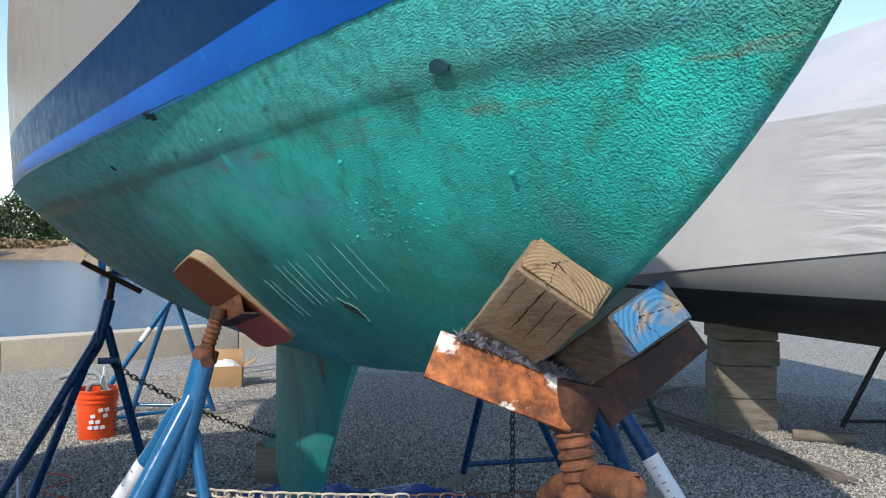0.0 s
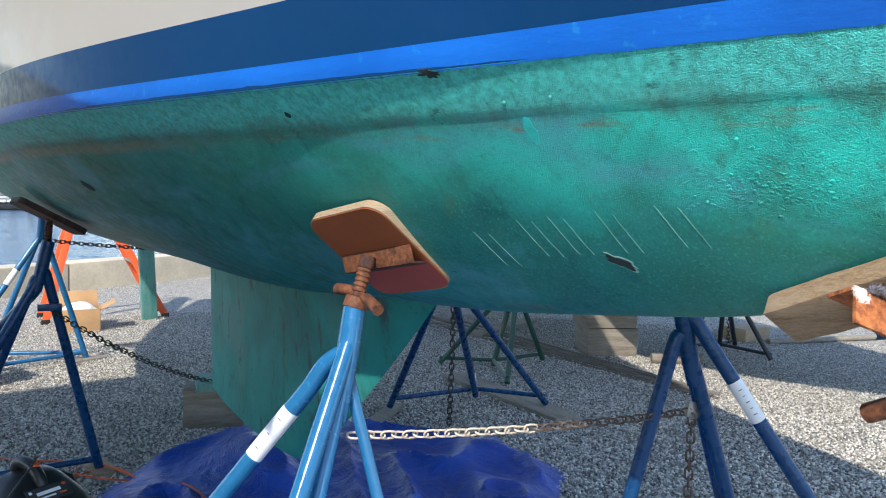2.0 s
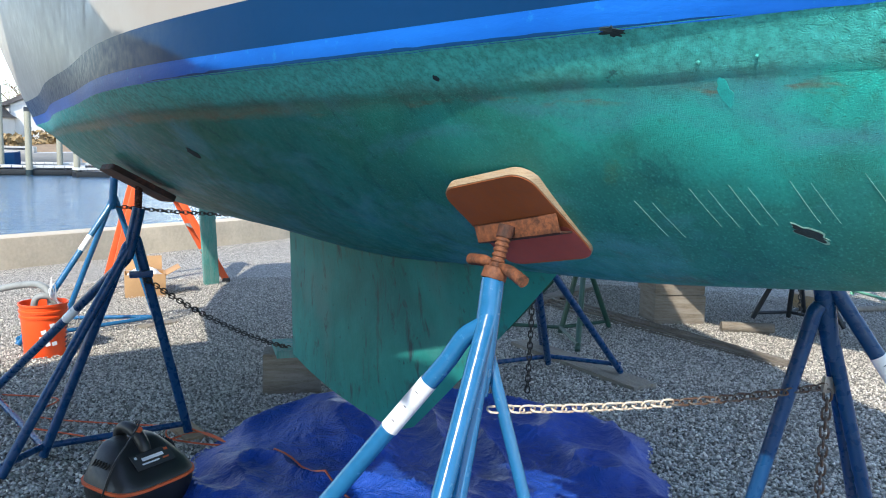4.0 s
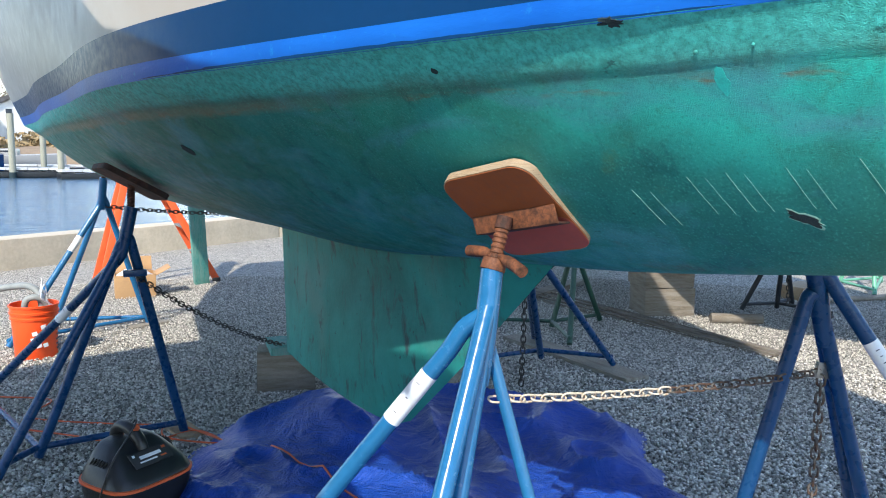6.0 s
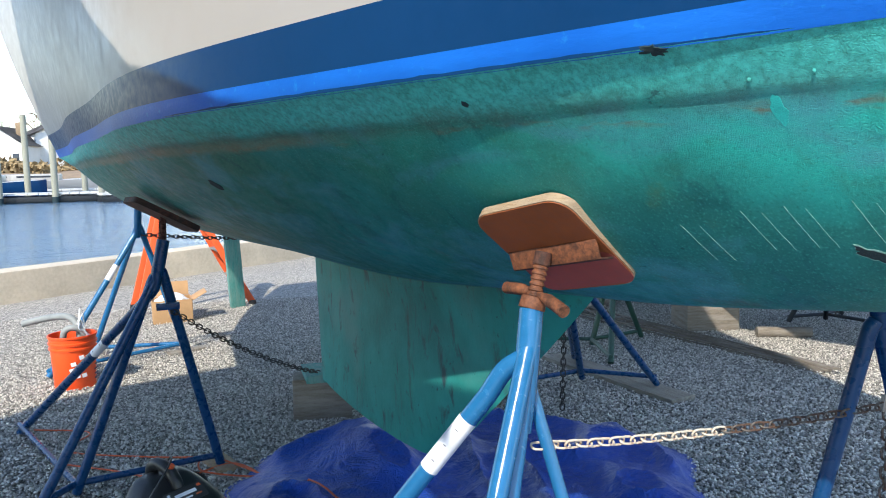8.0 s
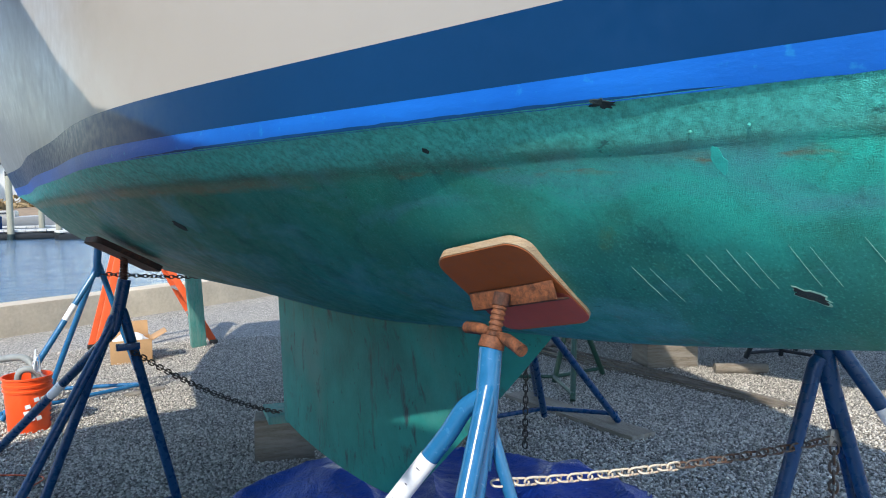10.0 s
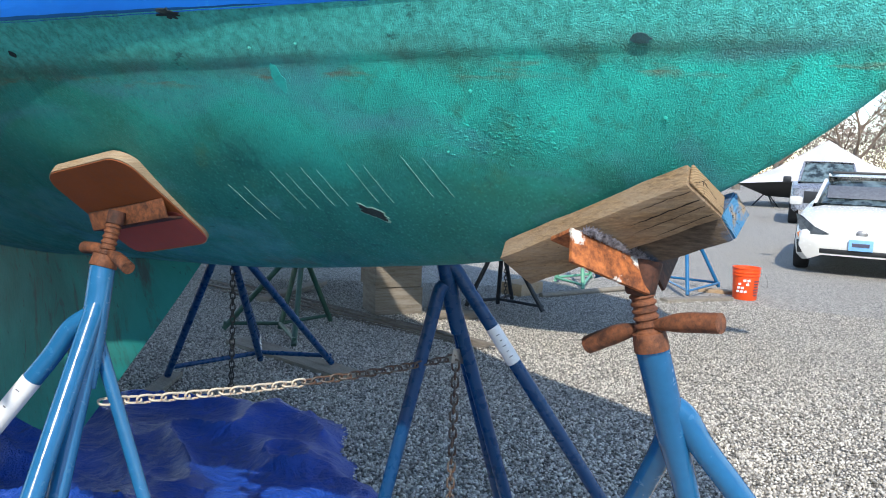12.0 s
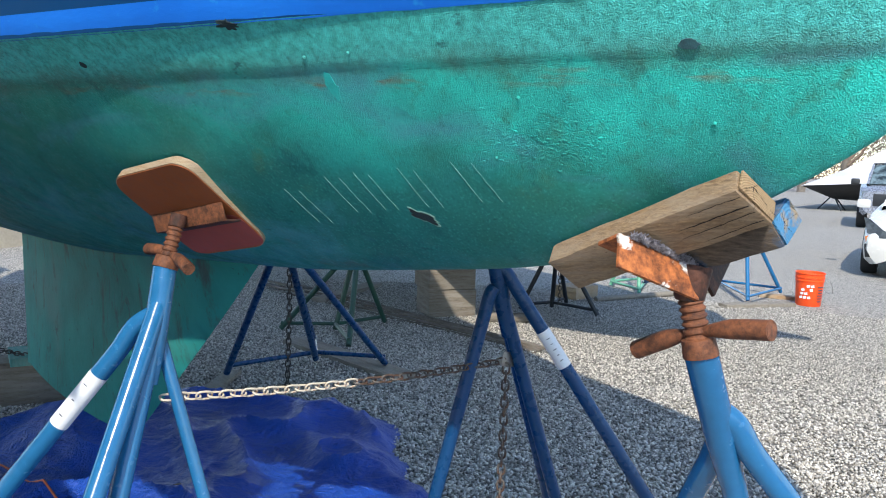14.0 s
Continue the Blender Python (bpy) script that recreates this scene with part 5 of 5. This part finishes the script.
tagged(part("power_cord", tube(curve_points([V(-0.98, 4.75, 0.02), V(-0.72, 4.48, 0.02), V(-0.48, 4.22, 0.02), V(-0.20, 4.25, 0.03), V(-0.12, 4.05, 0.02), V(-0.35, 4.2, 0.04), V(-0.28, 4.34, 0.05), V(-0.06, 3.95, 0.02), V(-0.02, 3.74, 0.02)], 10) + [V(-0.02 + 0.13 * t, 3.74 - 0.75 * t * t, tarp_top(V(-0.02 + 0.13 * t, 3.74 - 0.75 * t * t, 0)) + 0.022) for t in (0.25, 0.4, 0.5, 0.6, 0.7, 0.8, 0.9, 1.0)], 0.0045, 8), "cord", None), "orange extension cord looping over gravel and tarp", "cord")
tagged(part("power_cord", tube(curve_points([V(-1.05, 5.35, 0.02), V(-0.78, 5.15, 0.015), V(-0.90, 4.9, 0.015), V(-0.55, 4.6, 0.015), V(-0.25, 4.40, 0.02)], 9), 0.0045, 8), "cord", None), "orange extension cord lying on the gravel", "cord")


# ---- vehicles ----
def wheel(car, c, r, w):
    wh = part("wheel", lathe([(r * 0.62, -w / 2), (r * 0.93, -w / 2), (r, -w * 0.36), (r, w * 0.36), (r * 0.93, w / 2), (r * 0.62, w / 2)], 28, Matrix.Translation(c) @ pose(0, 0, 0, 0, 90, 0)), "tyre", car)
    rim = lathe([(r * 0.60, -w * 0.42), (r * 0.64, -w * 0.46), (r * 0.64, w * 0.46), (r * 0.60, w * 0.42), (r * 0.5, w * 0.30), (r * 0.12, w * 0.34)], 20)
    for k in range(5):
        slab((r * 0.12, r * 0.5, w * 0.86), pose(0, 0, 0, 0, 0, 72 * k) @ Matrix.Translation((0, r * 0.33, 0)), 0.004, rim)
    rim.transform(Matrix.Translation(c) @ pose(0, 0, 0, 0, 90, 0))
    part("rim", rim, "rim", wh)


def place(car, loc, turn):
    car.location, car.rotation_euler = loc, (0, 0, radians(turn))


def loft_car(car, sections, material, name, label=""):
    """Body from cross sections (y, half width low, half width high, z low, z belt, z top, half width top)."""
    rows = []
    for y, wl, wb, z0, zb, zt, wt in sections:
        ring = [(-wl * 0.9, z0), (-wl, z0 + 0.08), (-wb, (z0 + zb) / 2), (-wb * 0.985, zb - 0.05), (-wb * 0.94, zb), (-wt, zt - 0.03), (-wt * 0.8, zt), (0, zt + 0.015)]
        ring = ring + [(-x, z) for x, z in ring[-2::-1]]
        rows.append([V(x, y, z) for x, z in ring])
    bm = sheet(rows)
    for r in (rows[0], rows[-1]):
        vs = [bm.verts.new(p) for p in r]
        bm.faces.new(vs)
    bmesh.ops.remove_doubles(bm, verts=bm.verts, dist=0.001)
    return part(name, bm, material, car, label)


def hatchback(loc, turn, paint, label):
    car = thing("car", label, "car", "parked cars")
    loft_car(car, [(-2.20, 0.55, 0.60, 0.30, 0.52, 0.56, 0.45), (-2.12, 0.74, 0.80, 0.22, 0.60, 0.66, 0.55), (-1.9, 0.84, 0.87, 0.19, 0.70, 0.78, 0.62), (-1.4, 0.86, 0.88, 0.18, 0.83, 0.91, 0.66), (-1.0, 0.86, 0.88, 0.18, 0.90, 0.98, 0.70), (0.0, 0.86, 0.88, 0.18, 0.94, 1.0, 0.7), (1.4, 0.86, 0.88, 0.18, 0.98, 1.04, 0.68), (2.1, 0.80, 0.82, 0.25, 1.0, 1.05, 0.6), (2.25, 0.66, 0.7, 0.35, 0.95, 0.98, 0.5)], paint, "body")
    loft_car(car, [(-1.02, 0.70, 0.72, 0.93, 0.96, 0.98, 0.62), (-0.35, 0.71, 0.70, 0.93, 1.20, 1.36, 0.52), (0.1, 0.71, 0.70, 0.93, 1.25, 1.44, 0.53), (0.9, 0.71, 0.70, 0.93, 1.24, 1.42, 0.52), (2.05, 0.66, 0.62, 0.93, 1.02, 1.06, 0.48)], "glass", "glasshouse", "dark tinted windows")
    loft_car(car, [(-0.30, 0.54, 0.545, 1.355, 1.39, 1.405, 0.5), (0.1, 0.56, 0.565, 1.41, 1.45, 1.47, 0.5), (0.9, 0.55, 0.555, 1.39, 1.43, 1.45, 0.5), (1.7, 0.50, 0.505, 1.15, 1.19, 1.21, 0.45)], paint, "roof")
    for s in (-1, 1):
        part("pillar", tube([V(s * 0.70, -1.0, 0.97), V(s * 0.58, -0.33, 1.37)], 0.03, 8), paint, car)
        part("mirror", slab((0.20, 0.10, 0.14), pose(s * 0.98, -0.72, 1.02, 0, 0, s * 12), 0.045), paint, car)
        lamp = bmesh.new()
        lamp.faces.new([lamp.verts.new(V(s * x, y, z)) for x, y, z in ((0.40, -2.185, 0.600), (0.66, -2.145, 0.585), (0.82, -2.02, 0.640), (0.90, -1.72, 0.860), (0.80, -1.86, 0.830), (0.62, -2.10, 0.700))])
        bmesh.ops.solidify(lamp, geom=lamp.faces[:], thickness=0.05)
        part("headlight", lamp, "lampglass", car, "dark swept headlight", smooth=False)
        part("indicator", slab((0.06, 0.05, 0.11), pose(s * 0.80, -2.02, 0.55, 0, s * 20, s * 40), 0.015), "amber", car)
        part("fog_vent", slab((0.10, 0.06, 0.20), pose(s * 0.78, -2.06, 0.40, 0, s * 10, s * 35), 0.02), "vac", car)
        for y in (-1.35, 1.30):
            wheel(car, V(s * 0.79, y, 0.315), 0.315, 0.21)
            part("wheel_arch", tube([V(s * 0.872, y + 0.36 * math.cos(a * math.pi / 10), 0.315 + 0.36 * math.sin(a * math.pi / 10)) for a in range(11)], 0.018, 6), "vac", car)
    part("grille", slab((1.05, 0.05, 0.07), pose(0, -2.19, 0.36), 0.02), "vac", car, "black lower grille")
    part("upper_grille", slab((0.9, 0.04, 0.025), pose(0, -2.14, 0.60), 0.01), "vac", car)
    part("badge", lathe([(0.02, -0.01), (0.055, -0.01), (0.06, 0.0), (0.05, 0.008)], 20, pose(0, -2.17, 0.625, 90) @ Matrix.Diagonal((1.3, 1, 1, 1))), "steel", car)
    pl = part("number_plate", slab((0.31, 0.02, 0.155), pose(0, -2.235, 0.47), 0.005), "plate", car, "blue number plate")
    part("plate_bar", slab((0.22, 0.006, 0.05), pose(0, -2.247, 0.475), 0), "ink", pl)
    part("sunshade", slab((1.05, 0.01, 0.36), pose(0, -0.72, 1.19, -58), 0.004), "steel", car, "silver windscreen sunshade")
    part("roof_bar", tube([V(-0.5, 0.0, 1.50), V(0.5, 0.0, 1.50)], 0.022, 8), "vac", car)
    place(car, loc, turn)
    return car


def pickup(loc, turn):
    car = thing("pickup_truck", "silver pickup truck parked beyond the car", "pickup truck")
    loft_car(car, [(-2.75, 0.85, 0.90, 0.45, 1.00, 1.06, 0.75), (-2.6, 0.95, 0.98, 0.38, 1.10, 1.15, 0.80), (-1.3, 0.96, 1.0, 0.38, 1.18, 1.22, 0.82), (0.9, 0.96, 1.0, 0.38, 1.2, 1.24, 0.82), (2.7, 0.96, 1.0, 0.45, 1.22, 1.26, 0.9), (2.8, 0.94, 0.98, 0.5, 1.2, 1.24, 0.9)], "carsilver", "body")
    loft_car(car, [(-1.35, 0.80, 0.82, 1.18, 1.22, 1.24, 0.74), (-0.75, 0.82, 0.80, 1.18, 1.6, 1.82, 0.66), (0.9, 0.82, 0.80, 1.18, 1.62, 1.86, 0.66), (1.15, 0.80, 0.78, 1.18, 1.3, 1.4, 0.7)], "glass", "glasshouse")
    loft_car(car, [(-0.70, 0.68, 0.69, 1.80, 1.84, 1.87, 0.6), (0.9, 0.68, 0.69, 1.82, 1.87, 1.91, 0.6)], "carsilver", "roof")
    part("grille", slab((1.3, 0.06, 0.35), pose(0, -2.74, 0.82), 0.03), "vac", car)
    for s in (-1, 1):
        part("pillar", tube([V(s * 0.80, -1.33, 1.22), V(s * 0.68, -0.74, 1.82)], 0.035, 8), "carsilver", car)
        part("mirror", slab((0.24, 0.14, 0.20), pose(s * 1.13, -0.95, 1.30), 0.05), "vac", car)
        part("headlight", slab((0.3, 0.08, 0.22), pose(s * 0.78, -2.68, 0.95), 0.03), "lampglass", car)
        for y in (-1.75, 1.75):
            wheel(car, V(s * 0.88, y, 0.40), 0.40, 0.27)
    place(car, loc, turn)
    return car


hatchback((13.35, 3.64, 0), -76, "carwhite", "white hatchback with a sunshade behind its windscreen")
pickup((25.4, 7.7, 0), -72)
hatchback((8.9, 0.10, 0), -74, "carblack", "dark hatchback parked at the edge of the yard")


# ---- far side of the water ----
def piling(x, y, top, r=0.20):
    p = thing("piling", "weathered wooden dock piling standing in the water", "piling", "dock pilings", at=(x, y, -0.6))
    part("post", tube([V(x, y, -2.0), V(x, y, top)], [r * 1.05, r], 12), "piling", p)
    part("wet_foot", tube([V(x, y, -0.62), V(x, y, -0.25)], r * 1.09, 12), "dark", p, "dark wet foot")


def away(px_dir, dist):
    """A place over the water, by bearing in degrees from the boat's axis and distance."""
    return V(dist * math.sin(radians(px_dir)), dist * math.cos(radians(px_dir)), 0)


for bear, dist, top in ((-3.9, 60, 4.3), (-2.6, 56, 4.6), (-0.9, 60, 5.2), (0.6, 56, 3.4), (2.5, 62, 4.6), (3.4, 56, 2.2), (-6.5, 60, 4.2)):
    q = away(bear, dist)
    piling(q.x, q.y, top)


def dock(a, b, w, z):
    d = thing("dock", "pale floating dock with plank deck and a dark float line", "dock", "floating docks", at=tuple((a + b) / 2))
    n = int((b - a).length / 0.6)
    m = along(a, b)
    part("float", slab((w * 0.92, (b - a).length, 0.35), Matrix.Translation((0, 0, z - 0.35)) @ m, 0.02), "vac", d)
    bm = bmesh.new()
    for k in range(n):
        slab((w, 0.56, 0.12), Matrix.Translation((0, 0, z)) @ m @ Matrix.Translation((0, -(b - a).length / 2 + 0.6 * (k + 0.5), 0)), 0, bm)
    tagged(part("deck_planks", bm, "dockgrey", d), kind="stuff")


dock(away(-5, 58), away(4.2, 57), 2.2, -0.05)
dock(away(-5, 66), away(5, 64), 1.6, 0.0)
dock(away(3.2, 54), away(7.5, 55), 1.4, -0.1)


def yacht(q, turn, length, label, hullmat="white", mast=True):
    y = thing("moored_boat", label, "boat", "boats at the far dock")
    rows = []
    for i in range(25):
        t = i / 24
        w = 0.17 * length * math.sin(min(1, t * 1.6) * math.pi / 2) ** 0.8 * (1 - 0.3 * t ** 4)
        rows.append([V(s * w * (1 - (1 - j / 6) ** 2) ** 0.5, (t - 0.5) * length, -0.25 + (1.25 + 0.25 * (1 - t) ** 2) * j / 6) for s, j in [(-1, k) for k in range(6, -1, -1)] + [(1, k) for k in range(1, 7)]])
    part("hull", sheet(rows), hullmat, y)
    part("deck", sheet([[r[0] * 1.0, r[0].lerp(r[-1], 0.5) + V(0, 0, 0.08), r[-1]] for r in rows]), "white", y)
    part("cabin", slab((0.17 * length, 0.34 * length, 0.55), pose(0, 0.0, 1.35), 0.12), "white", y)
    part("window", slab((0.172 * length, 0.26 * length, 0.16), pose(0, 0, 1.42), 0.03), "pane", y)
    if mast:
        part("mast", tube([V(0, -0.06 * length, 1.2), V(0, -0.06 * length, 1.3 * length)], 0.07, 8), "white", y)
        part("boom", tube([V(0, -0.05 * length, 2.4), V(0, 0.33 * length, 2.5)], 0.12, 8), "navy", y)
    y.location, y.rotation_euler = q + V(0, 0, -0.45), (0, 0, radians(turn))


yacht(away(-3.4, 62.0), 78, 8, "white motor yacht with a dark blue hull at the dock", "navy", False)
yacht(away(-0.2, 69.0), 80, 10, "white sailing yacht with a bare mast at the dock", "white", False)
yacht(away(-2.9, 70.0), 85, 10, "white sailing yacht with a bare mast at the dock", "white", True)

# far bank
rows = []
for j in range(7):
    row = []
    for i in range(81):
        bear = -60 + 120 * i / 80
        d = (92, 95, 100, 112, 130, 200, 900)[j] + 14 * noise.noise((bear * 0.09, 2.0, 0)) + (50 if bear < -10 else 50 * smooth(-7, -10, bear))
        z = (-0.9, 0.0, 1.0, 1.5, 2.2, 3.0, 6.0)[j] + (0.5 * noise.noise((bear * 0.4, j * 2.0, 0)) if j > 1 else 0)
        row.append(away(bear, d) + V(0, 0, z))
    rows.append(row)
tagged(part("far_bank", sheet(rows), "earth", None), "brown far bank with dry grass", "bank", kind="structure")


def house(q, turn, w, d, h, roof_h, wallmat, label):
    hs = thing("house", label, "house", "houses on the far bank")
    part("wall", slab((w, d, h), pose(0, 0, h / 2), 0.02), wallmat, hs)
    bm = sheet([[V(-w / 2 - 0.4, y, h - 0.1), V(0, y, h + roof_h), V(w / 2 + 0.4, y, h - 0.1)] for y in (-d / 2 - 0.4, d / 2 + 0.4)])
    bmesh.ops.solidify(bm, geom=bm.faces[:], thickness=0.2)
    part("roof", bm, "roof", hs, smooth=False)
    for y in (-d / 2 + 0.01, d / 2 - 0.01):
        gable = bmesh.new()
        gable.faces.new([gable.verts.new(p) for p in (V(-w / 2, y, h - 0.05), V(w / 2, y, h - 0.05), V(0, y, h + roof_h - 0.1))])
        part("gable", gable, wallmat, hs, smooth=False)
    for k in range(3):
        for z in ([1.5] if h < 4 else [1.5, 4.2]):
            win = part("window", slab((1.0, 0.12, 1.4), pose(-w / 2 + w * (k + 0.5) / 3, -d / 2, z), 0.02), "house", hs)
            part("pane", slab((0.8, 0.14, 1.2), pose(-w / 2 + w * (k + 0.5) / 3, -d / 2 - 0.01, z), 0.01), "pane", win)
    part("chimney", slab((0.8, 0.8, 2.2), pose(w * 0.25, 0, h + roof_h * 0.8), 0.03), "earth", hs)
    hs.location, hs.rotation_euler = q, (0, 0, radians(turn))


house(away(-4.8, 125) + V(0, 0, 1.6), 6, 11, 8, 5.5, 3.2, "tan", "tan two-storey house with a grey roof on the far bank")
house(away(-1.4, 122) + V(0, 0, 1.6), -20, 7, 7, 3.2, 2.6, "house", "small white gabled house on the far bank")
house(away(2.4, 128) + V(0, 0, 1.6), 14, 12, 8, 5.0, 3.0, "house", "white two-storey house on the far bank")
house(away(-13.4, 185) + V(0, 0, 2.0), 0, 11, 8, 5.5, 3.0, "tan", "tan house among trees on the far bank")


def limb(bm, a, d, length, r, depth, rng):
    b = a + d * length
    mid = a.lerp(b, 0.5) + V(rng.gauss(0, 0.04), rng.gauss(0, 0.04), rng.gauss(0, 0.03)) * length
    tube([a, mid, b], [r, r * 0.8, r * 0.6], 5 if depth > 1 else 3, False, bm)
    if depth == 0:
        return
    for k in range(3 if depth > 1 else 4):
        nd = (d + V(rng.gauss(0, 0.55), rng.gauss(0, 0.55), rng.gauss(0.12, 0.3))).normalized()
        limb(bm, a.lerp(b, rng.uniform(0.55, 1.0)), nd, length * rng.uniform(0.55, 0.78), r * 0.55, depth - 1, rng)


def bare_tree(size, seed):
    rng = random.Random(seed)
    t = thing("bare_tree", "leafless grey tree on the far bank", "tree", "bare trees")
    part("trunk", tube([V(0, 0, -0.5), V(0.05 * size, 0, 0.2 * size), V(0.02 * size, 0.03 * size, 0.38 * size)], [0.035 * size, 0.027 * size, 0.02 * size], 8), "bark", t)
    bm = bmesh.new()
    for k in range(5):
        a = k * 1.3 + rng.random()
        limb(bm, V(0.03 * size, 0.015 * size, size * rng.uniform(0.2, 0.38)), V(math.cos(a) * 0.6, math.sin(a) * 0.6, 0.9).normalized(), 0.27 * size, 0.013 * size, 4, rng)
    part("crown", bm, "twig", t, "open crown of bare twigs")
    return t


tree_a, tree_b = bare_tree(13.0, 4), bare_tree(11.0, 9)
first = True
for bear, d, sc in ((-6.6, 128, 1.1), (-5.9, 134, 1.25), (-3.2, 137, 1.0), (-2.2, 140, 0.9), (0.6, 138, 1.0), (1.6, 142, 1.1), (4.5, 140, 1.0), (-8.2, 165, 1.0), (-12.0, 182, 1.1), (-10.6, 180, 0.95), (-17.3, 186, 1.2), (-18.8, 192, 1.2), (60, 70, 0.9), (64, 74, 1.0), (68, 72, 1.0), (71, 78, 1.1), (75, 70, 0.9), (79, 76, 1.0), (57, 76, 1.0)):
    src = tree_a if int(bear * 10) % 2 else tree_b
    q = away(bear, d) + V(0, 0, 1.6 if bear < 30 else 0)
    if src.location.length == 0:
        src.location, src.scale = q, (sc, sc, sc)
        src.rotation_euler = (0, 0, bear)
    else:
        c = copy_thing(src, Matrix.Translation(q) @ pose(0, 0, 0, 0, 0, bear * 37))
        c.scale = (sc, sc, sc)


def clump_band(name, label, material, spots, size, count, seed, category):
    """Many small leaf clumps in uneven heaps."""
    rng = random.Random(seed)
    verts, faces = [], []
    for q, w, h in spots:
        for k in range(count):
            a, rr = rng.random() * math.tau, math.sqrt(rng.random())
            zz = rng.random() ** 0.8
            p = q + V(w * rr * math.cos(a) * (1 - 0.5 * zz), w * rr * math.sin(a) * (1 - 0.5 * zz), h * zz)
            u = V(rng.gauss(0, 1), rng.gauss(0, 1), rng.gauss(0, 1)).normalized() * size * rng.uniform(0.5, 1.3)
            v = u.orthogonal().normalized() * size * 0.5
            i = len(verts)
            verts += [p - u, p - v, p + u, p + v]
            faces.append((i, i + 1, i + 2, i + 3))
    me = bpy.data.meshes.new(name)
    me.from_pydata([tuple(v) for v in verts], [], faces)
    tagged(part(name, me, material, None), label, category, kind="stuff")


rng = random.Random(3)
clump_band("bank_bushes", "dark evergreen bushes along the far bank", "leaf", [(away(b, 140 + 30 * rng.random()) + V(0, 0, 1.2), rng.uniform(2.5, 4.5), rng.uniform(3, 6)) for b in (-19.4, -18.6, -17.9, -17.0, -16.6, -15.2, -14.4, -3.3, -2.8)] + [(away(b, 172) + V(0, 0, 2.5), w, hh) for b, w, hh in ((-12.9, 3, 6), (-12.3, 4, 9), (-11.6, 4.5, 11), (-11.0, 3.5, 8), (-10.3, 3, 4), (-9.6, 3, 5), (-13.8, 4, 5))], 0.45, 420, 1, "bushes")
clump_band("dry_reeds", "dry tan reeds and brush along the far bank", "straw", [(away(-22 + 1.1 * k, (103 if k > 13 else 150) + 8 * rng.random()) + V(0, 0, 0.6), rng.uniform(3, 5), rng.uniform(1.2, 2.4)) for k in range(27)], 0.5, 160, 2, "reeds")
clump_band("far_woods", "brown leafless woods behind the houses", "twig", [(away(-24 + 1.0 * k, 215 + 15 * rng.random()) + V(0, 0, 1.0), rng.uniform(7, 10), rng.uniform(6, 10)) for k in range(34)], 0.5, 420, 5, "woods")

clump_band("drive_woods", "brown leafless woods beyond the drive", "haze", [(away(50 + 1.0 * k, 100 + 16 * rng.random()) + V(0, 0, 0.5), rng.uniform(3.0, 5.0), rng.uniform(6.0, 10.0)) for k in range(40)], 0.20, 1500, 6, "woods")


# ---- gravel stones, last because there are so many ----
def gravel_stones(count, seed):
    rng = np.random.default_rng(seed)
    base = np.array([(1, 0, 0), (-1, 0, 0), (0, 1, 0), (0, -1, 0), (0, 0, 1), (0, 0, -1)], float)
    tri = np.array([(0, 2, 4), (2, 1, 4), (1, 3, 4), (3, 0, 4), (2, 0, 5), (1, 2, 5), (3, 1, 5), (0, 3, 5)])
    d = 2.0 + 7.0 * rng.random(count) ** 1.05
    ang = np.radians(-12 + 92 * rng.random(count))
    centre = np.stack([-0.9 + d * np.sin(ang), 0.2 + d * np.cos(ang), np.zeros(count)], 1)
    keep = ((centre[:, :2] - np.array([-2.24, 9.78])) @ np.array([-0.464, 0.886])) < -0.02
    centre, d = centre[keep], d[keep]
    n = len(centre)
    size = rng.uniform(0.0055, 0.0142, (n, 1, 1)) * rng.uniform(0.7, 1.25, (n, 1, 3)) * np.clip(1.28 - 0.10 * d, 0.55, 1.0)[:, None, None]
    pts = base[None] * size * rng.uniform(0.75, 1.25, (n, 6, 1))
    t = rng.uniform(0, 2 * np.pi, n)
    tilt = rng.normal(0, 0.5, n)
    c, s, ct, st = np.cos(t), np.sin(t), np.cos(tilt), np.sin(tilt)
    x, y, z = pts[..., 0], pts[..., 1], pts[..., 2] * 0.8
    x, z = x * ct[:, None] - z * st[:, None], x * st[:, None] + z * ct[:, None]
    x, y = x * c[:, None] - y * s[:, None], x * s[:, None] + y * c[:, None]
    out = np.stack([x, y, z], 2) + centre[:, None, :]
    out[..., 2] += 0.003 + rng.uniform(0, 0.011, (n, 1))
    faces = (tri[None] + 6 * np.arange(n)[:, None, None]).reshape(-1, 3)
    me = bpy.data.meshes.new("gravel_stones")
    me.vertices.add(n * 6)
    me.vertices.foreach_set("co", out.reshape(-1))
    me.loops.add(len(faces) * 3)
    me.loops.foreach_set("vertex_index", faces.reshape(-1))
    me.polygons.add(len(faces))
    me.polygons.foreach_set("loop_start", np.arange(0, len(faces) * 3, 3))
    me.update(calc_edges=True)
    tagged(part("gravel_stones", me, "stone", None), "loose grey and white crushed stones", "gravel", kind="stuff")


gravel_stones(300000, 11)
